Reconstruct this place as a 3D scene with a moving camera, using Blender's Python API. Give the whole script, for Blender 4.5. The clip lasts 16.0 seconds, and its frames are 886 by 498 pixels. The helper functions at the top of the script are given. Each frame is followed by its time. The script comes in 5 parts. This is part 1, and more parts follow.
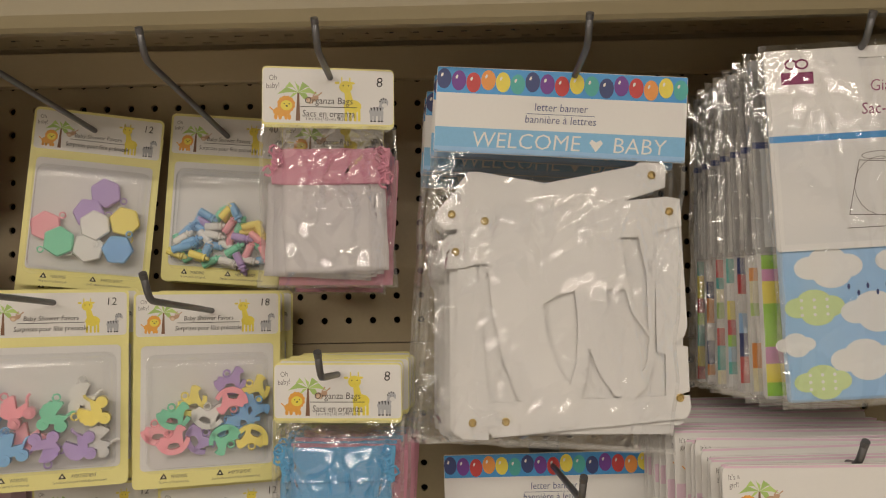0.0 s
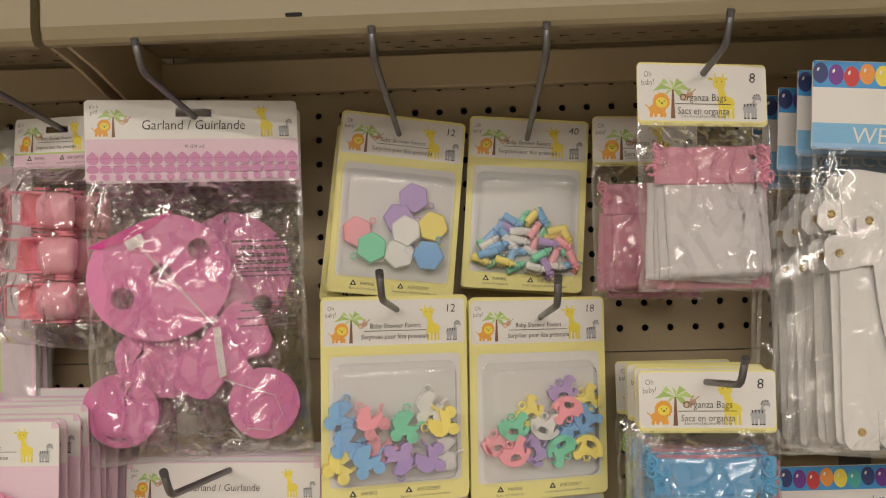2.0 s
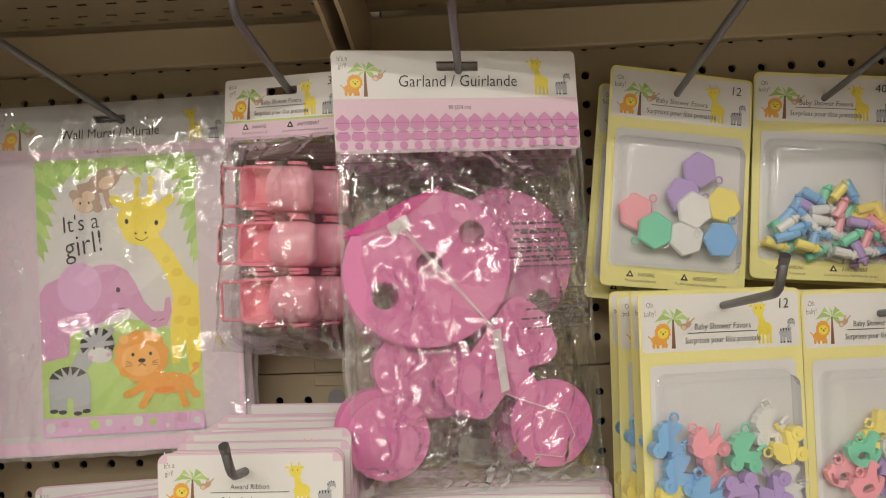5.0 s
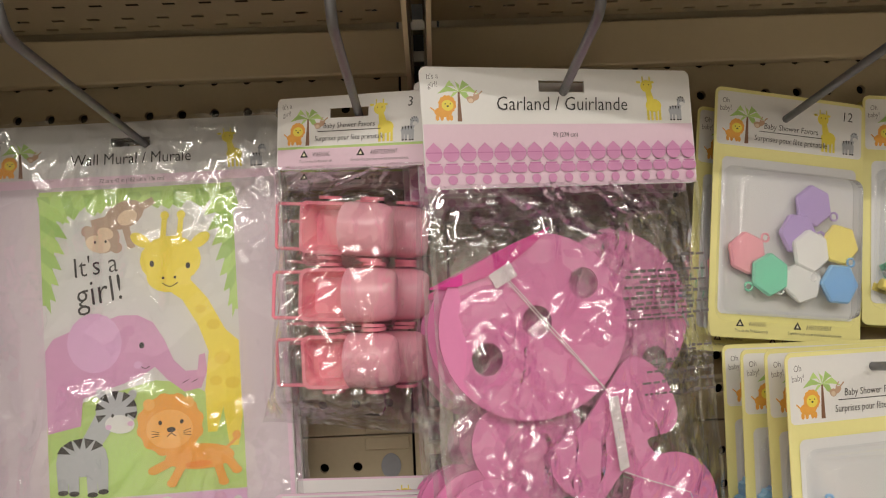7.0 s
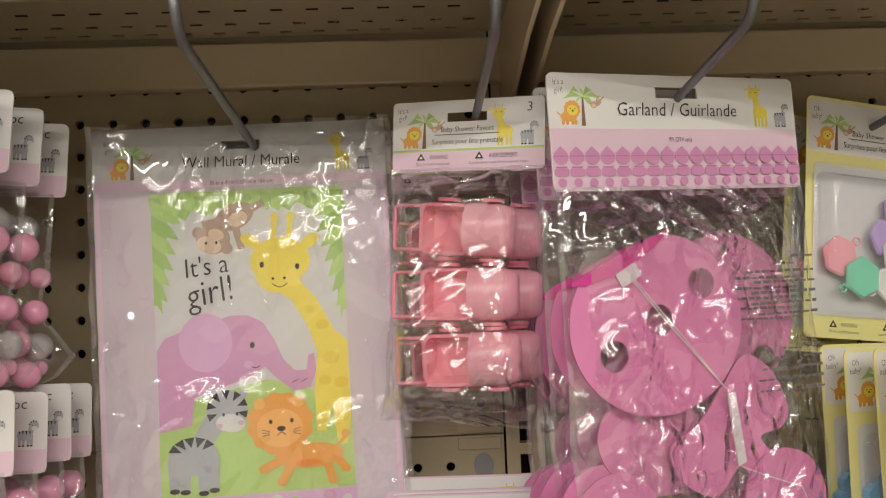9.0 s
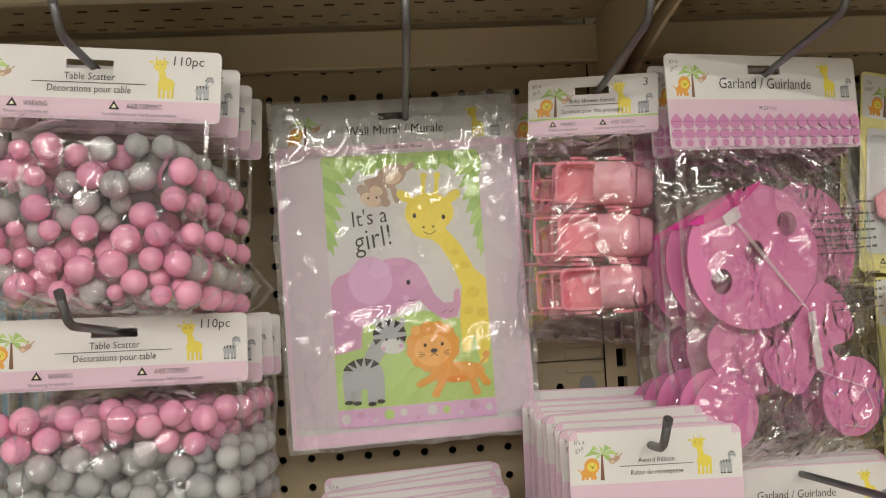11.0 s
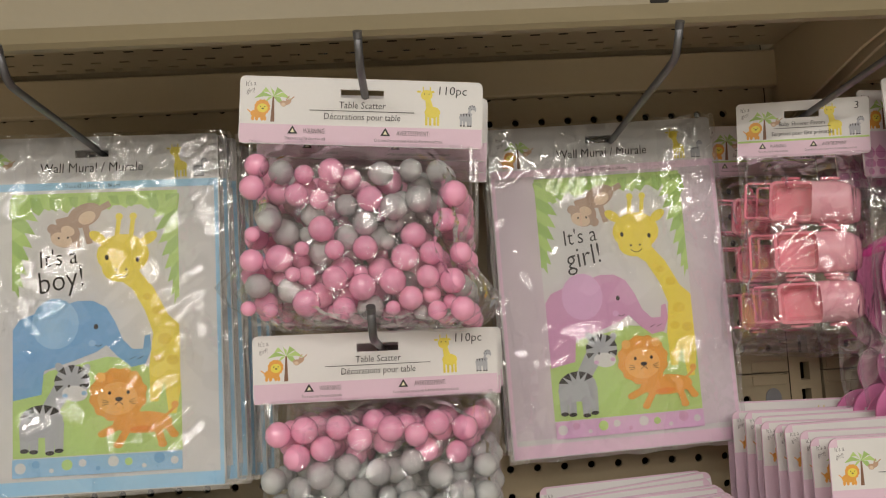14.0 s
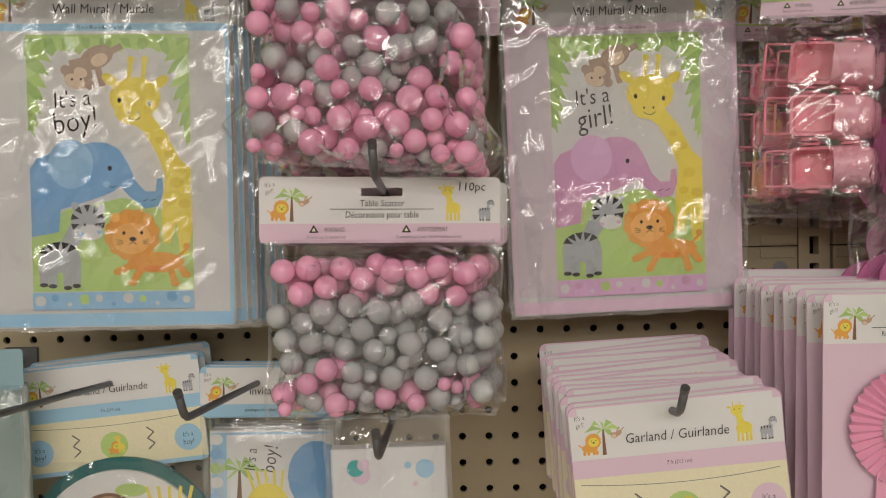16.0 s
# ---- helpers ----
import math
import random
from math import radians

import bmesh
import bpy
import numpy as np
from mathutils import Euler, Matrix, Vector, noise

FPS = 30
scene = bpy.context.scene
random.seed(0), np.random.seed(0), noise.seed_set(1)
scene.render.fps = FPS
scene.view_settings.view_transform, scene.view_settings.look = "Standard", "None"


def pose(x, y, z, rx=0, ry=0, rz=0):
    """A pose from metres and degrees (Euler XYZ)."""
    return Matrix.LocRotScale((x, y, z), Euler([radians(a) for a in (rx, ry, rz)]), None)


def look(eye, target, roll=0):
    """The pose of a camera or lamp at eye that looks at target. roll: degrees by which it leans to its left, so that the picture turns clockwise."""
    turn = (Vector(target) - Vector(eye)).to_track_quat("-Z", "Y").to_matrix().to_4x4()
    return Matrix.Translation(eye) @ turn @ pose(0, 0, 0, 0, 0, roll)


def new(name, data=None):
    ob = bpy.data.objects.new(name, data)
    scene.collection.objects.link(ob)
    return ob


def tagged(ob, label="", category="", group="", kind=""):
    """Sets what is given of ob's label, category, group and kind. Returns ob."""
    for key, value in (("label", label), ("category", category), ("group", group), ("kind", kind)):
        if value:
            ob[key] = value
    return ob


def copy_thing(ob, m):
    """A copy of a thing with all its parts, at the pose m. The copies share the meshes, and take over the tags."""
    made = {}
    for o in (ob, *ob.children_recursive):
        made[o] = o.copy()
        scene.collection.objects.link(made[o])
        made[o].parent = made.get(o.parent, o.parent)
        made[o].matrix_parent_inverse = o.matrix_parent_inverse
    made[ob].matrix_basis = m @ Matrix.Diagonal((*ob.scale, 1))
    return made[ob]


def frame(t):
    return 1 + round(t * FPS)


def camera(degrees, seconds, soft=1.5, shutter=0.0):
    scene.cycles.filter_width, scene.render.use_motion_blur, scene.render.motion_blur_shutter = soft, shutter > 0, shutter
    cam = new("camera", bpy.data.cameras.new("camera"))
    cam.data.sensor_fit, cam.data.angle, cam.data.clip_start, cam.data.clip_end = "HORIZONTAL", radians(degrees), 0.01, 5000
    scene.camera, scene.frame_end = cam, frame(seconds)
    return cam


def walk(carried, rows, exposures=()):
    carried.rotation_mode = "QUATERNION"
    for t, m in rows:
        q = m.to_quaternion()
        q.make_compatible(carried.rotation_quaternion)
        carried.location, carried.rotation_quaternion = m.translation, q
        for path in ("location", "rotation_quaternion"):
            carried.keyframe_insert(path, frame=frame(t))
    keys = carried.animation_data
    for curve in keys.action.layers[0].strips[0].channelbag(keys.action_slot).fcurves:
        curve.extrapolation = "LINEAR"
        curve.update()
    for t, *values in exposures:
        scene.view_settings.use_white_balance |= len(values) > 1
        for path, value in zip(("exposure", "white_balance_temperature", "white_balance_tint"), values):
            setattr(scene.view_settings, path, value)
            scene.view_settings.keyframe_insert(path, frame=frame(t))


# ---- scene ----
cam = camera(59.2, 16.0, soft=1.1)
PATH = [
    (0, (0.016, 0.032, 1.436), (-0.013, 2.031, 1.506), -1.1),
    (0.5, (-0.045, 0.034, 1.435), (-0.143, 2.029, 1.525), -0.8),
    (1, (-0.129, 0.04, 1.435), (-0.224, 2.035, 1.545), -1.1),
    (1.5, (-0.208, 0.047, 1.434), (-0.276, 2.043, 1.543), -1.3),
    (2, (-0.269, 0.048, 1.435), (-0.345, 2.044, 1.54), -1.5),
    (2.5, (-0.311, 0.054, 1.437), (-0.417, 2.049, 1.529), -1.5),
    (3, (-0.338, 0.067, 1.438), (-0.499, 2.059, 1.523), -1.4),
    (3.5, (-0.361, 0.101, 1.434), (-0.573, 2.088, 1.517), -1.4),
    (4, (-0.392, 0.142, 1.433), (-0.598, 2.128, 1.552), -1.8),
    (4.5, (-0.431, 0.17, 1.434), (-0.597, 2.159, 1.563), -2.1),
    (5, (-0.496, 0.167, 1.439), (-0.6, 2.162, 1.537), -2.1),
    (5.2, (-0.522, 0.154, 1.437), (-0.596, 2.15, 1.543), -2.1),
    (7.3, (-0.594, 0.268, 1.475), (-0.559, 2.264, 1.594), -2.4),
    (7.5, (-0.59, 0.279, 1.473), (-0.578, 2.274, 1.61), -2.4),
    (8, (-0.594, 0.287, 1.472), (-0.595, 2.279, 1.653), -2.5),
    (8.5, (-0.626, 0.27, 1.473), (-0.598, 2.262, 1.649), -2.2),
    (8.7, (-0.649, 0.258, 1.472), (-0.599, 2.251, 1.637), -2.2),
    (10.8, (-0.79, 0.14, 1.438), (-0.582, 2.128, 1.515), -2.9),
    (11, (-0.798, 0.136, 1.44), (-0.681, 2.13, 1.541), -2.9),
    (11.5, (-0.795, 0.136, 1.45), (-0.909, 2.127, 1.598), -2.8),
    (12, (-0.818, 0.134, 1.46), (-1.061, 2.112, 1.621), -2.4),
    (12.5, (-0.882, 0.133, 1.464), (-1.06, 2.117, 1.639), -2.4),
    (13, (-0.93, 0.132, 1.462), (-0.97, 2.124, 1.64), -2.6),
    (13.5, (-0.958, 0.13, 1.456), (-0.919, 2.121, 1.633), -3.1),
    (14, (-0.966, 0.114, 1.445), (-0.882, 2.106, 1.6), -3.2),
    (14.5, (-0.971, 0.096, 1.432), (-0.863, 2.089, 1.553), -2.9),
    (15, (-0.965, 0.096, 1.416), (-0.877, 2.092, 1.508), -2.4),
    (15.5, (-0.942, 0.104, 1.405), (-0.930, 2.104, 1.411), -1.5),
    (16, (-0.95, 0.111, 1.401), (-0.948, 2.11, 1.322), -1.2),
]
EXPOSE = [(0, -0.26, 6750, 12), (1.5, -0.14, 6650, 12), (3.5, 0.0, 6500, 12), (5, 0.08, 6350, 10), (7.5, 0.13, 6250, 10), (8.7, 0.13, 6250, 10), (11, 0.02, 6150, 8), (13.5, -0.05, 6200, 10), (15, -0.17, 6200, 11), (16, -0.30, 6200, 11)]
walk(cam, [(t, look(eye, target, roll)) for t, eye, target, roll in PATH], EXPOSE)

# ---- light: fluorescent strips on the store ceiling ----
world = bpy.data.worlds.new("store")
world.use_nodes = True
world.node_tree.nodes["Background"].inputs[0].default_value = (1.0, 0.95, 0.86, 1)
world.node_tree.nodes["Background"].inputs[1].default_value = 0.05
scene.world = world
CEIL = 3.3
ROWS, COLS = (-2.4, -3.6, -4.8, -6.2), (-3.4, -1.0, 1.4)
STRIPS = [(sx, sy) for sy in ROWS for sx in COLS]
for sy in ROWS:
    lamp = bpy.data.lights.new("strip_lamp", "AREA")
    lamp.shape, lamp.size, lamp.size_y = "RECTANGLE", 7.1, 0.16
    lamp.energy, lamp.color = 87, (1.0, 0.925, 0.825)
    ob = new("strip_lamp", lamp)
    ob.matrix_world = pose(-1.0, sy, CEIL - 0.09)

# ---- materials ----
MATS = {}


def material(name, color, rough=0.5, metal=0.0, grain=0.06, scale=60.0, bump=0.05, stain=0.05, coat=0.0):
    """Painted, printed or metal surface with fine grain, broad unevenness and slight relief."""
    if name in MATS:
        return MATS[name]
    m = bpy.data.materials.new(name)
    m.use_nodes = True
    nt = m.node_tree
    b = nt.nodes["Principled BSDF"]
    tc = nt.nodes.new("ShaderNodeTexCoord")
    n1, n2 = nt.nodes.new("ShaderNodeTexNoise"), nt.nodes.new("ShaderNodeTexNoise")
    n1.inputs["Scale"].default_value, n2.inputs["Scale"].default_value = scale * 6, scale * 0.15
    n1.inputs["Detail"].default_value, n2.inputs["Detail"].default_value = 3, 4
    for n in (n1, n2):
        nt.links.new(tc.outputs["Object"], n.inputs["Vector"])
    mix1, mix2 = nt.nodes.new("ShaderNodeMix"), nt.nodes.new("ShaderNodeMix")
    for mx in (mix1, mix2):
        mx.data_type, mx.blend_type = "RGBA", "MIX"
    c = Vector(color)
    mix1.inputs["A"].default_value = (*(c * (1 - grain)), 1)
    mix1.inputs["B"].default_value = (*[min(1, v * (1 + grain)) for v in c], 1)
    nt.links.new(n1.outputs["Fac"], mix1.inputs["Factor"])
    mul = nt.nodes.new("ShaderNodeMath")
    mul.operation = "MULTIPLY"
    mul.inputs[1].default_value = stain
    nt.links.new(n2.outputs["Fac"], mul.inputs[0])
    nt.links.new(mul.outputs[0], mix2.inputs["Factor"])
    nt.links.new(mix1.outputs["Result"], mix2.inputs["A"])
    mix2.inputs["B"].default_value = (*(c * 0.45), 1)
    nt.links.new(mix2.outputs["Result"], b.inputs["Base Color"])
    b.inputs["Roughness"].default_value, b.inputs["Metallic"].default_value = rough, metal
    b.inputs["Coat Weight"].default_value, b.inputs["Coat Roughness"].default_value = coat, 0.12
    if bump:
        bp = nt.nodes.new("ShaderNodeBump")
        bp.inputs["Strength"].default_value, bp.inputs["Distance"].default_value = bump, 0.001
        nt.links.new(n1.outputs["Fac"], bp.inputs["Height"])
        nt.links.new(bp.outputs["Normal"], b.inputs["Normal"])
    MATS[name] = m
    return m


def film_material(name, tint, gloss, milk, rough, crumple, cell, ripple):
    """Thin clear plastic: see-through, with sharp highlights on its creases.
    crumple: depth of the pinched creases, cell: how many to a metre, ripple: depth of the long soft folds."""
    m = bpy.data.materials.new(name)
    m.use_nodes = True
    nt = m.node_tree
    nt.nodes.remove(nt.nodes["Principled BSDF"])
    out = nt.nodes["Material Output"]
    tr, gl, df = (nt.nodes.new("ShaderNodeBsdf" + k) for k in ("Transparent", "Glossy", "Diffuse"))
    tr.inputs["Color"].default_value = (*tint, 1)
    gl.inputs["Roughness"].default_value = rough
    df.inputs["Color"].default_value = (0.85, 0.85, 0.85, 1)
    fr = nt.nodes.new("ShaderNodeFresnel")
    fr.inputs["IOR"].default_value = 1.5
    ma = nt.nodes.new("ShaderNodeMath")
    ma.operation, ma.use_clamp = "MULTIPLY_ADD", True
    ma.inputs[1].default_value, ma.inputs[2].default_value = 1.0, gloss
    nt.links.new(fr.outputs[0], ma.inputs[0])
    tc, info, add = nt.nodes.new("ShaderNodeTexCoord"), nt.nodes.new("ShaderNodeObjectInfo"), nt.nodes.new("ShaderNodeVectorMath")
    nt.links.new(tc.outputs["Object"], add.inputs[0])
    nt.links.new(info.outputs["Random"], add.inputs[1])
    # long folds run mostly up and down, pinched creases are angular, and both come and go in patches
    squash = nt.nodes.new("ShaderNodeMapping")
    squash.inputs["Scale"].default_value = (1.0, 1.0, 0.34)
    squash.inputs["Rotation"].default_value = (0, 0.5, 0)
    nt.links.new(add.outputs[0], squash.inputs["Vector"])
    fold, vor, patch = nt.nodes.new("ShaderNodeTexNoise"), nt.nodes.new("ShaderNodeTexVoronoi"), nt.nodes.new("ShaderNodeTexNoise")
    fold.inputs["Scale"].default_value, fold.inputs["Detail"].default_value, fold.inputs["Distortion"].default_value = 20, 1.2, 1.4
    vor.feature = "DISTANCE_TO_EDGE"
    vor.inputs["Scale"].default_value = cell
    patch.inputs["Scale"].default_value, patch.inputs["Detail"].default_value = 11, 1
    warp, mixv = nt.nodes.new("ShaderNodeTexNoise"), nt.nodes.new("ShaderNodeVectorMath")
    warp.inputs["Scale"].default_value = 30
    mixv.operation = "MULTIPLY_ADD"
    mixv.inputs[1].default_value = (0.030, 0.030, 0.030)
    nt.links.new(add.outputs[0], warp.inputs["Vector"])
    nt.links.new(warp.outputs["Color"], mixv.inputs[0])
    nt.links.new(squash.outputs[0], mixv.inputs[2])
    nt.links.new(squash.outputs[0], fold.inputs["Vector"])
    nt.links.new(mixv.outputs[0], vor.inputs["Vector"])
    nt.links.new(add.outputs[0], patch.inputs["Vector"])
    near = nt.nodes.new("ShaderNodeMath")
    near.operation, near.inputs[1].default_value = "MINIMUM", 0.16
    nt.links.new(vor.outputs["Distance"], near.inputs[0])
    gate = nt.nodes.new("ShaderNodeMapRange")
    gate.inputs["From Min"].default_value, gate.inputs["From Max"].default_value = 0.42, 0.66
    nt.links.new(patch.outputs["Fac"], gate.inputs["Value"])
    pinch = nt.nodes.new("ShaderNodeMath")
    pinch.operation = "MULTIPLY"
    nt.links.new(near.outputs[0], pinch.inputs[0])
    nt.links.new(gate.outputs["Result"], pinch.inputs[1])
    calm = nt.nodes.new("ShaderNodeMapRange")
    calm.inputs["From Min"].default_value, calm.inputs["From Max"].default_value, calm.inputs["To Min"].default_value = 0.36, 0.62, 0.30
    nt.links.new(patch.outputs["Fac"], calm.inputs["Value"])
    swell = nt.nodes.new("ShaderNodeMath")
    swell.operation = "MULTIPLY"
    nt.links.new(fold.outputs["Fac"], swell.inputs[0])
    nt.links.new(calm.outputs["Result"], swell.inputs[1])
    b1, b2 = nt.nodes.new("ShaderNodeBump"), nt.nodes.new("ShaderNodeBump")
    b1.inputs["Strength"].default_value, b1.inputs["Distance"].default_value = 1.0, ripple
    b2.inputs["Strength"].default_value, b2.inputs["Distance"].default_value = 1.0, crumple
    nt.links.new(swell.outputs[0], b1.inputs["Height"])
    nt.links.new(pinch.outputs[0], b2.inputs["Height"])
    nt.links.new(b1.outputs["Normal"], b2.inputs["Normal"])
    for n in (gl, fr):
        nt.links.new(b2.outputs["Normal"], n.inputs["Normal"])
    m1, m2 = nt.nodes.new("ShaderNodeMixShader"), nt.nodes.new("ShaderNodeMixShader")
    m1.inputs[0].default_value = milk
    nt.links.new(tr.outputs[0], m1.inputs[1])
    nt.links.new(df.outputs[0], m1.inputs[2])
    nt.links.new(ma.outputs[0], m2.inputs[0])
    nt.links.new(m1.outputs[0], m2.inputs[1])
    nt.links.new(gl.outputs[0], m2.inputs[2])
    nt.links.new(m2.outputs[0], out.inputs[0])
    return m


FILM = film_material("clear film", (0.985, 0.985, 0.985), 0.085, 0.006, 0.026, 0.018, 24, 0.013)
CRINKLE = film_material("crinkled clear film", (0.985, 0.985, 0.985), 0.15, 0.022, 0.030, 0.034, 46, 0.009)
BEADFILM = film_material("thin clear film", (0.985, 0.985, 0.985), 0.07, 0.010, 0.026, 0.030, 40, 0.009)
SEAM = film_material("heat-sealed film edge", (0.97, 0.97, 0.97), 0.16, 0.14, 0.05, 0.010, 60, 0.006)
BLISTER = film_material("clear blister", (0.985, 0.985, 0.985), 0.03, 0.05, 0.06, 0.0006, 20, 0.0006)
# the shelf's beige, darkened: the weaker light on the lip is in the colour
FASCIA = material("shaded lip enamel", (0.30, 0.250, 0.150), 0.4, grain=0.03, bump=0.06, stain=0.15, scale=30)
BEIGE = material("beige powder coat", (0.465, 0.385, 0.250), 0.45, grain=0.05, bump=0.12, stain=0.18, scale=40)
BEIGE2 = material("pale beige enamel", (0.555, 0.460, 0.300), 0.35, grain=0.03, bump=0.06, stain=0.15, scale=30)
ZINC = material("zinc wire", (0.21, 0.21, 0.22), 0.42, 0.75, grain=0.15, bump=0.2, stain=0.4)
# near-black that stands in for the shade inside gaps, slots and holes
DARK = material("gap shade", (0.02, 0.018, 0.015), 0.9)
WHITE = material("white card", (0.80, 0.785, 0.765), 0.42, grain=0.015, stain=0.04)
PINKC = material("pale pink print", (0.79, 0.585, 0.695), 0.42, grain=0.02)
PINKM = material("mid pink print", (0.64, 0.28, 0.50), 0.42, grain=0.03)
YELC = material("pale yellow print", (0.86, 0.80, 0.34), 0.42, grain=0.02)
BLUEC = material("pale blue print", (0.38, 0.62, 0.80), 0.42, grain=0.02)
SKY = material("banner blue print", (0.06, 0.33, 0.72), 0.4, grain=0.03)
GREY = material("blister grey card", (0.74, 0.73, 0.72), 0.45, grain=0.02)
INK = material("black ink", (0.025, 0.022, 0.022), 0.5, grain=0.0, bump=0)
SOFTINK = material("grey ink", (0.16, 0.14, 0.14), 0.5, grain=0.0, bump=0)
GREENP = material("leaf green print", (0.40, 0.58, 0.18), 0.45)
GRASSP = material("light green print", (0.50, 0.68, 0.22), 0.45)
TRUNKP = material("trunk brown print", (0.22, 0.11, 0.06), 0.45)
ORANGE = material("orange print", (0.83, 0.40, 0.07), 0.45)
TANP = material("tan print", (0.55, 0.36, 0.24), 0.45)
YELP = material("yellow print", (0.86, 0.72, 0.10), 0.45)
ZGREY = material("zebra grey print", (0.45, 0.46, 0.49), 0.45)
CREAM = material("cream print", (0.86, 0.80, 0.55), 0.45)
PINKFOAM = material("pink card cutout", (0.79, 0.26, 0.51), 0.4, grain=0.03)
HOTPINK = material("hot pink card", (0.72, 0.05, 0.33), 0.4)
SALMON = material("salmon pink plastic", (0.93, 0.29, 0.38), 0.25, grain=0.02, coat=0.4)
HOODP = material("pale pink plastic hood", (0.93, 0.45, 0.54), 0.25, grain=0.02, coat=0.4)
P_PINK = material("pink plastic", (0.93, 0.43, 0.49), 0.3, grain=0.02)
P_GREEN = material("mint plastic", (0.25, 0.70, 0.49), 0.3, grain=0.02)
P_YEL = material("yellow plastic", (0.93, 0.80, 0.24), 0.3, grain=0.02)
P_BLUE = material("blue plastic", (0.26, 0.50, 0.80), 0.3, grain=0.02)
P_PUR = material("lilac plastic", (0.50, 0.37, 0.68), 0.3, grain=0.02)
P_WHT = material("white plastic", (0.80, 0.79, 0.77), 0.3, grain=0.02)
PEARL = material("pearl pink bead", (0.98, 0.44, 0.63), 0.25, grain=0.03, coat=0.5)
SILVER = material("silver bead", (0.70, 0.72, 0.71), 0.26, 0.35, grain=0.22, scale=14, bump=0.5)
LETTER = material("white letter board", (0.79, 0.775, 0.76), 0.45, grain=0.015)
GOLD = material("brass eyelet", (0.75, 0.55, 0.22), 0.3, 0.9)


def sheer(name, color, clear_part):
    """Organza: a fine woven cloth that lets part of what lies behind it through."""
    m = material(name, color, 0.55, grain=0.06, scale=200, bump=0.3)
    nt = m.node_tree
    tr, mx = nt.nodes.new("ShaderNodeBsdfTransparent"), nt.nodes.new("ShaderNodeMixShader")
    mx.inputs[0].default_value = clear_part
    nt.links.new(nt.nodes["Principled BSDF"].outputs[0], mx.inputs[1])
    nt.links.new(tr.outputs[0], mx.inputs[2])
    nt.links.new(mx.outputs[0], nt.nodes["Material Output"].inputs[0])
    return m


ORG_W = sheer("white organza", (0.84, 0.81, 0.82), 0.25)
ORG_P = sheer("pink organza", (0.90, 0.42, 0.55), 0.28)
ORG_B = sheer("blue organza", (0.17, 0.52, 0.84), 0.20)
NAVY = material("navy print", (0.04, 0.06, 0.20), 0.45)
TEAL = material("teal print", (0.08, 0.45, 0.42), 0.45)
RED = material("red print", (0.60, 0.06, 0.06), 0.45)
PURP = material("purple print", (0.18, 0.05, 0.32), 0.45)
ORG = material("balloon orange print", (0.85, 0.34, 0.08), 0.45)
LIME = material("lime print", (0.33, 0.62, 0.06), 0.45)
MAROON = material("maroon ink", (0.28, 0.03, 0.14), 0.5)
SKYFAB = material("sky blue fabric", (0.33, 0.55, 0.82), 0.55, grain=0.04)
SATIN = material("pink satin ribbon", (0.87, 0.40, 0.56), 0.30, grain=0.04, scale=150)
CONC = material("store floor tile", (0.46, 0.43, 0.38), 0.3, stain=0.3, scale=8)
PAINT = material("store wall paint", (0.42, 0.39, 0.34), 0.7, stain=0.15, scale=5)
CEILM = material("ceiling board", (0.62, 0.60, 0.56), 0.8, scale=10)
LIT = bpy.data.materials.new("lit diffuser")
LIT.use_nodes = True
LIT.node_tree.nodes["Principled BSDF"].inputs["Emission Color"].default_value = (1, 0.93, 0.8, 1)
LIT.node_tree.nodes["Principled BSDF"].inputs["Emission Strength"].default_value = 4


# ---- building helpers ----
def root(name, m, label, category, group=""):
    ob = new(name)
    ob.empty_display_size = 0.02
    ob.matrix_world = m
    return tagged(ob, label, category, group)


def mesh_of(name, verts, faces, mats, idx=None, smooth=False):
    me = bpy.data.meshes.new(name)
    me.from_pydata([tuple(v) for v in verts], [], faces)
    for mt in mats:
        me.materials.append(mt)
    if idx is not None:
        me.polygons.foreach_set("material_index", idx)
    if smooth:
        me.polygons.foreach_set("use_smooth", [True] * len(me.polygons))
    me.update()
    return me


def part(name, bm, mat, parent, label="", smooth=False):
    """Links a bmesh, or a finished mesh, as one mesh object under a thing or part."""
    if isinstance(bm, bmesh.types.BMesh):
        me = bpy.data.meshes.new(name)
        bm.to_mesh(me)
        bm.free()
        me.materials.append(mat)
        if smooth:
            me.polygons.foreach_set("use_smooth", [True] * len(me.polygons))
    else:
        me = bm
    ob = new(name, me)
    ob.parent = parent
    if label:
        ob["label"] = label
    return ob


def box(x0, x1, y0, y1, z0, z1, bevel=0.0, seg=2):
    bm = bmesh.new()
    bmesh.ops.create_cube(bm, size=1)
    bmesh.ops.scale(bm, vec=(x1 - x0, y1 - y0, z1 - z0), verts=bm.verts)
    bmesh.ops.translate(bm, vec=((x0 + x1) / 2, (y0 + y1) / 2, (z0 + z1) / 2), verts=bm.verts)
    if bevel:
        bmesh.ops.bevel(bm, geom=bm.edges[:], offset=bevel, segments=seg, affect="EDGES", profile=0.5)
    return bm


def prism(pts, y0, y1):
    """An outline in x and z, given thickness from y0 (front) to y1 (back)."""
    n = len(pts)
    bm = bmesh.new()
    f = [bm.verts.new((x, y0, z)) for x, z in pts]
    b = [bm.verts.new((x, y1, z)) for x, z in pts]
    bm.faces.new(f)
    bm.faces.new(b[::-1])
    for i in range(n):
        j = (i + 1) % n
        bm.faces.new((f[j], f[i], b[i], b[j]))
    bmesh.ops.recalc_face_normals(bm, faces=bm.faces)
    return bm


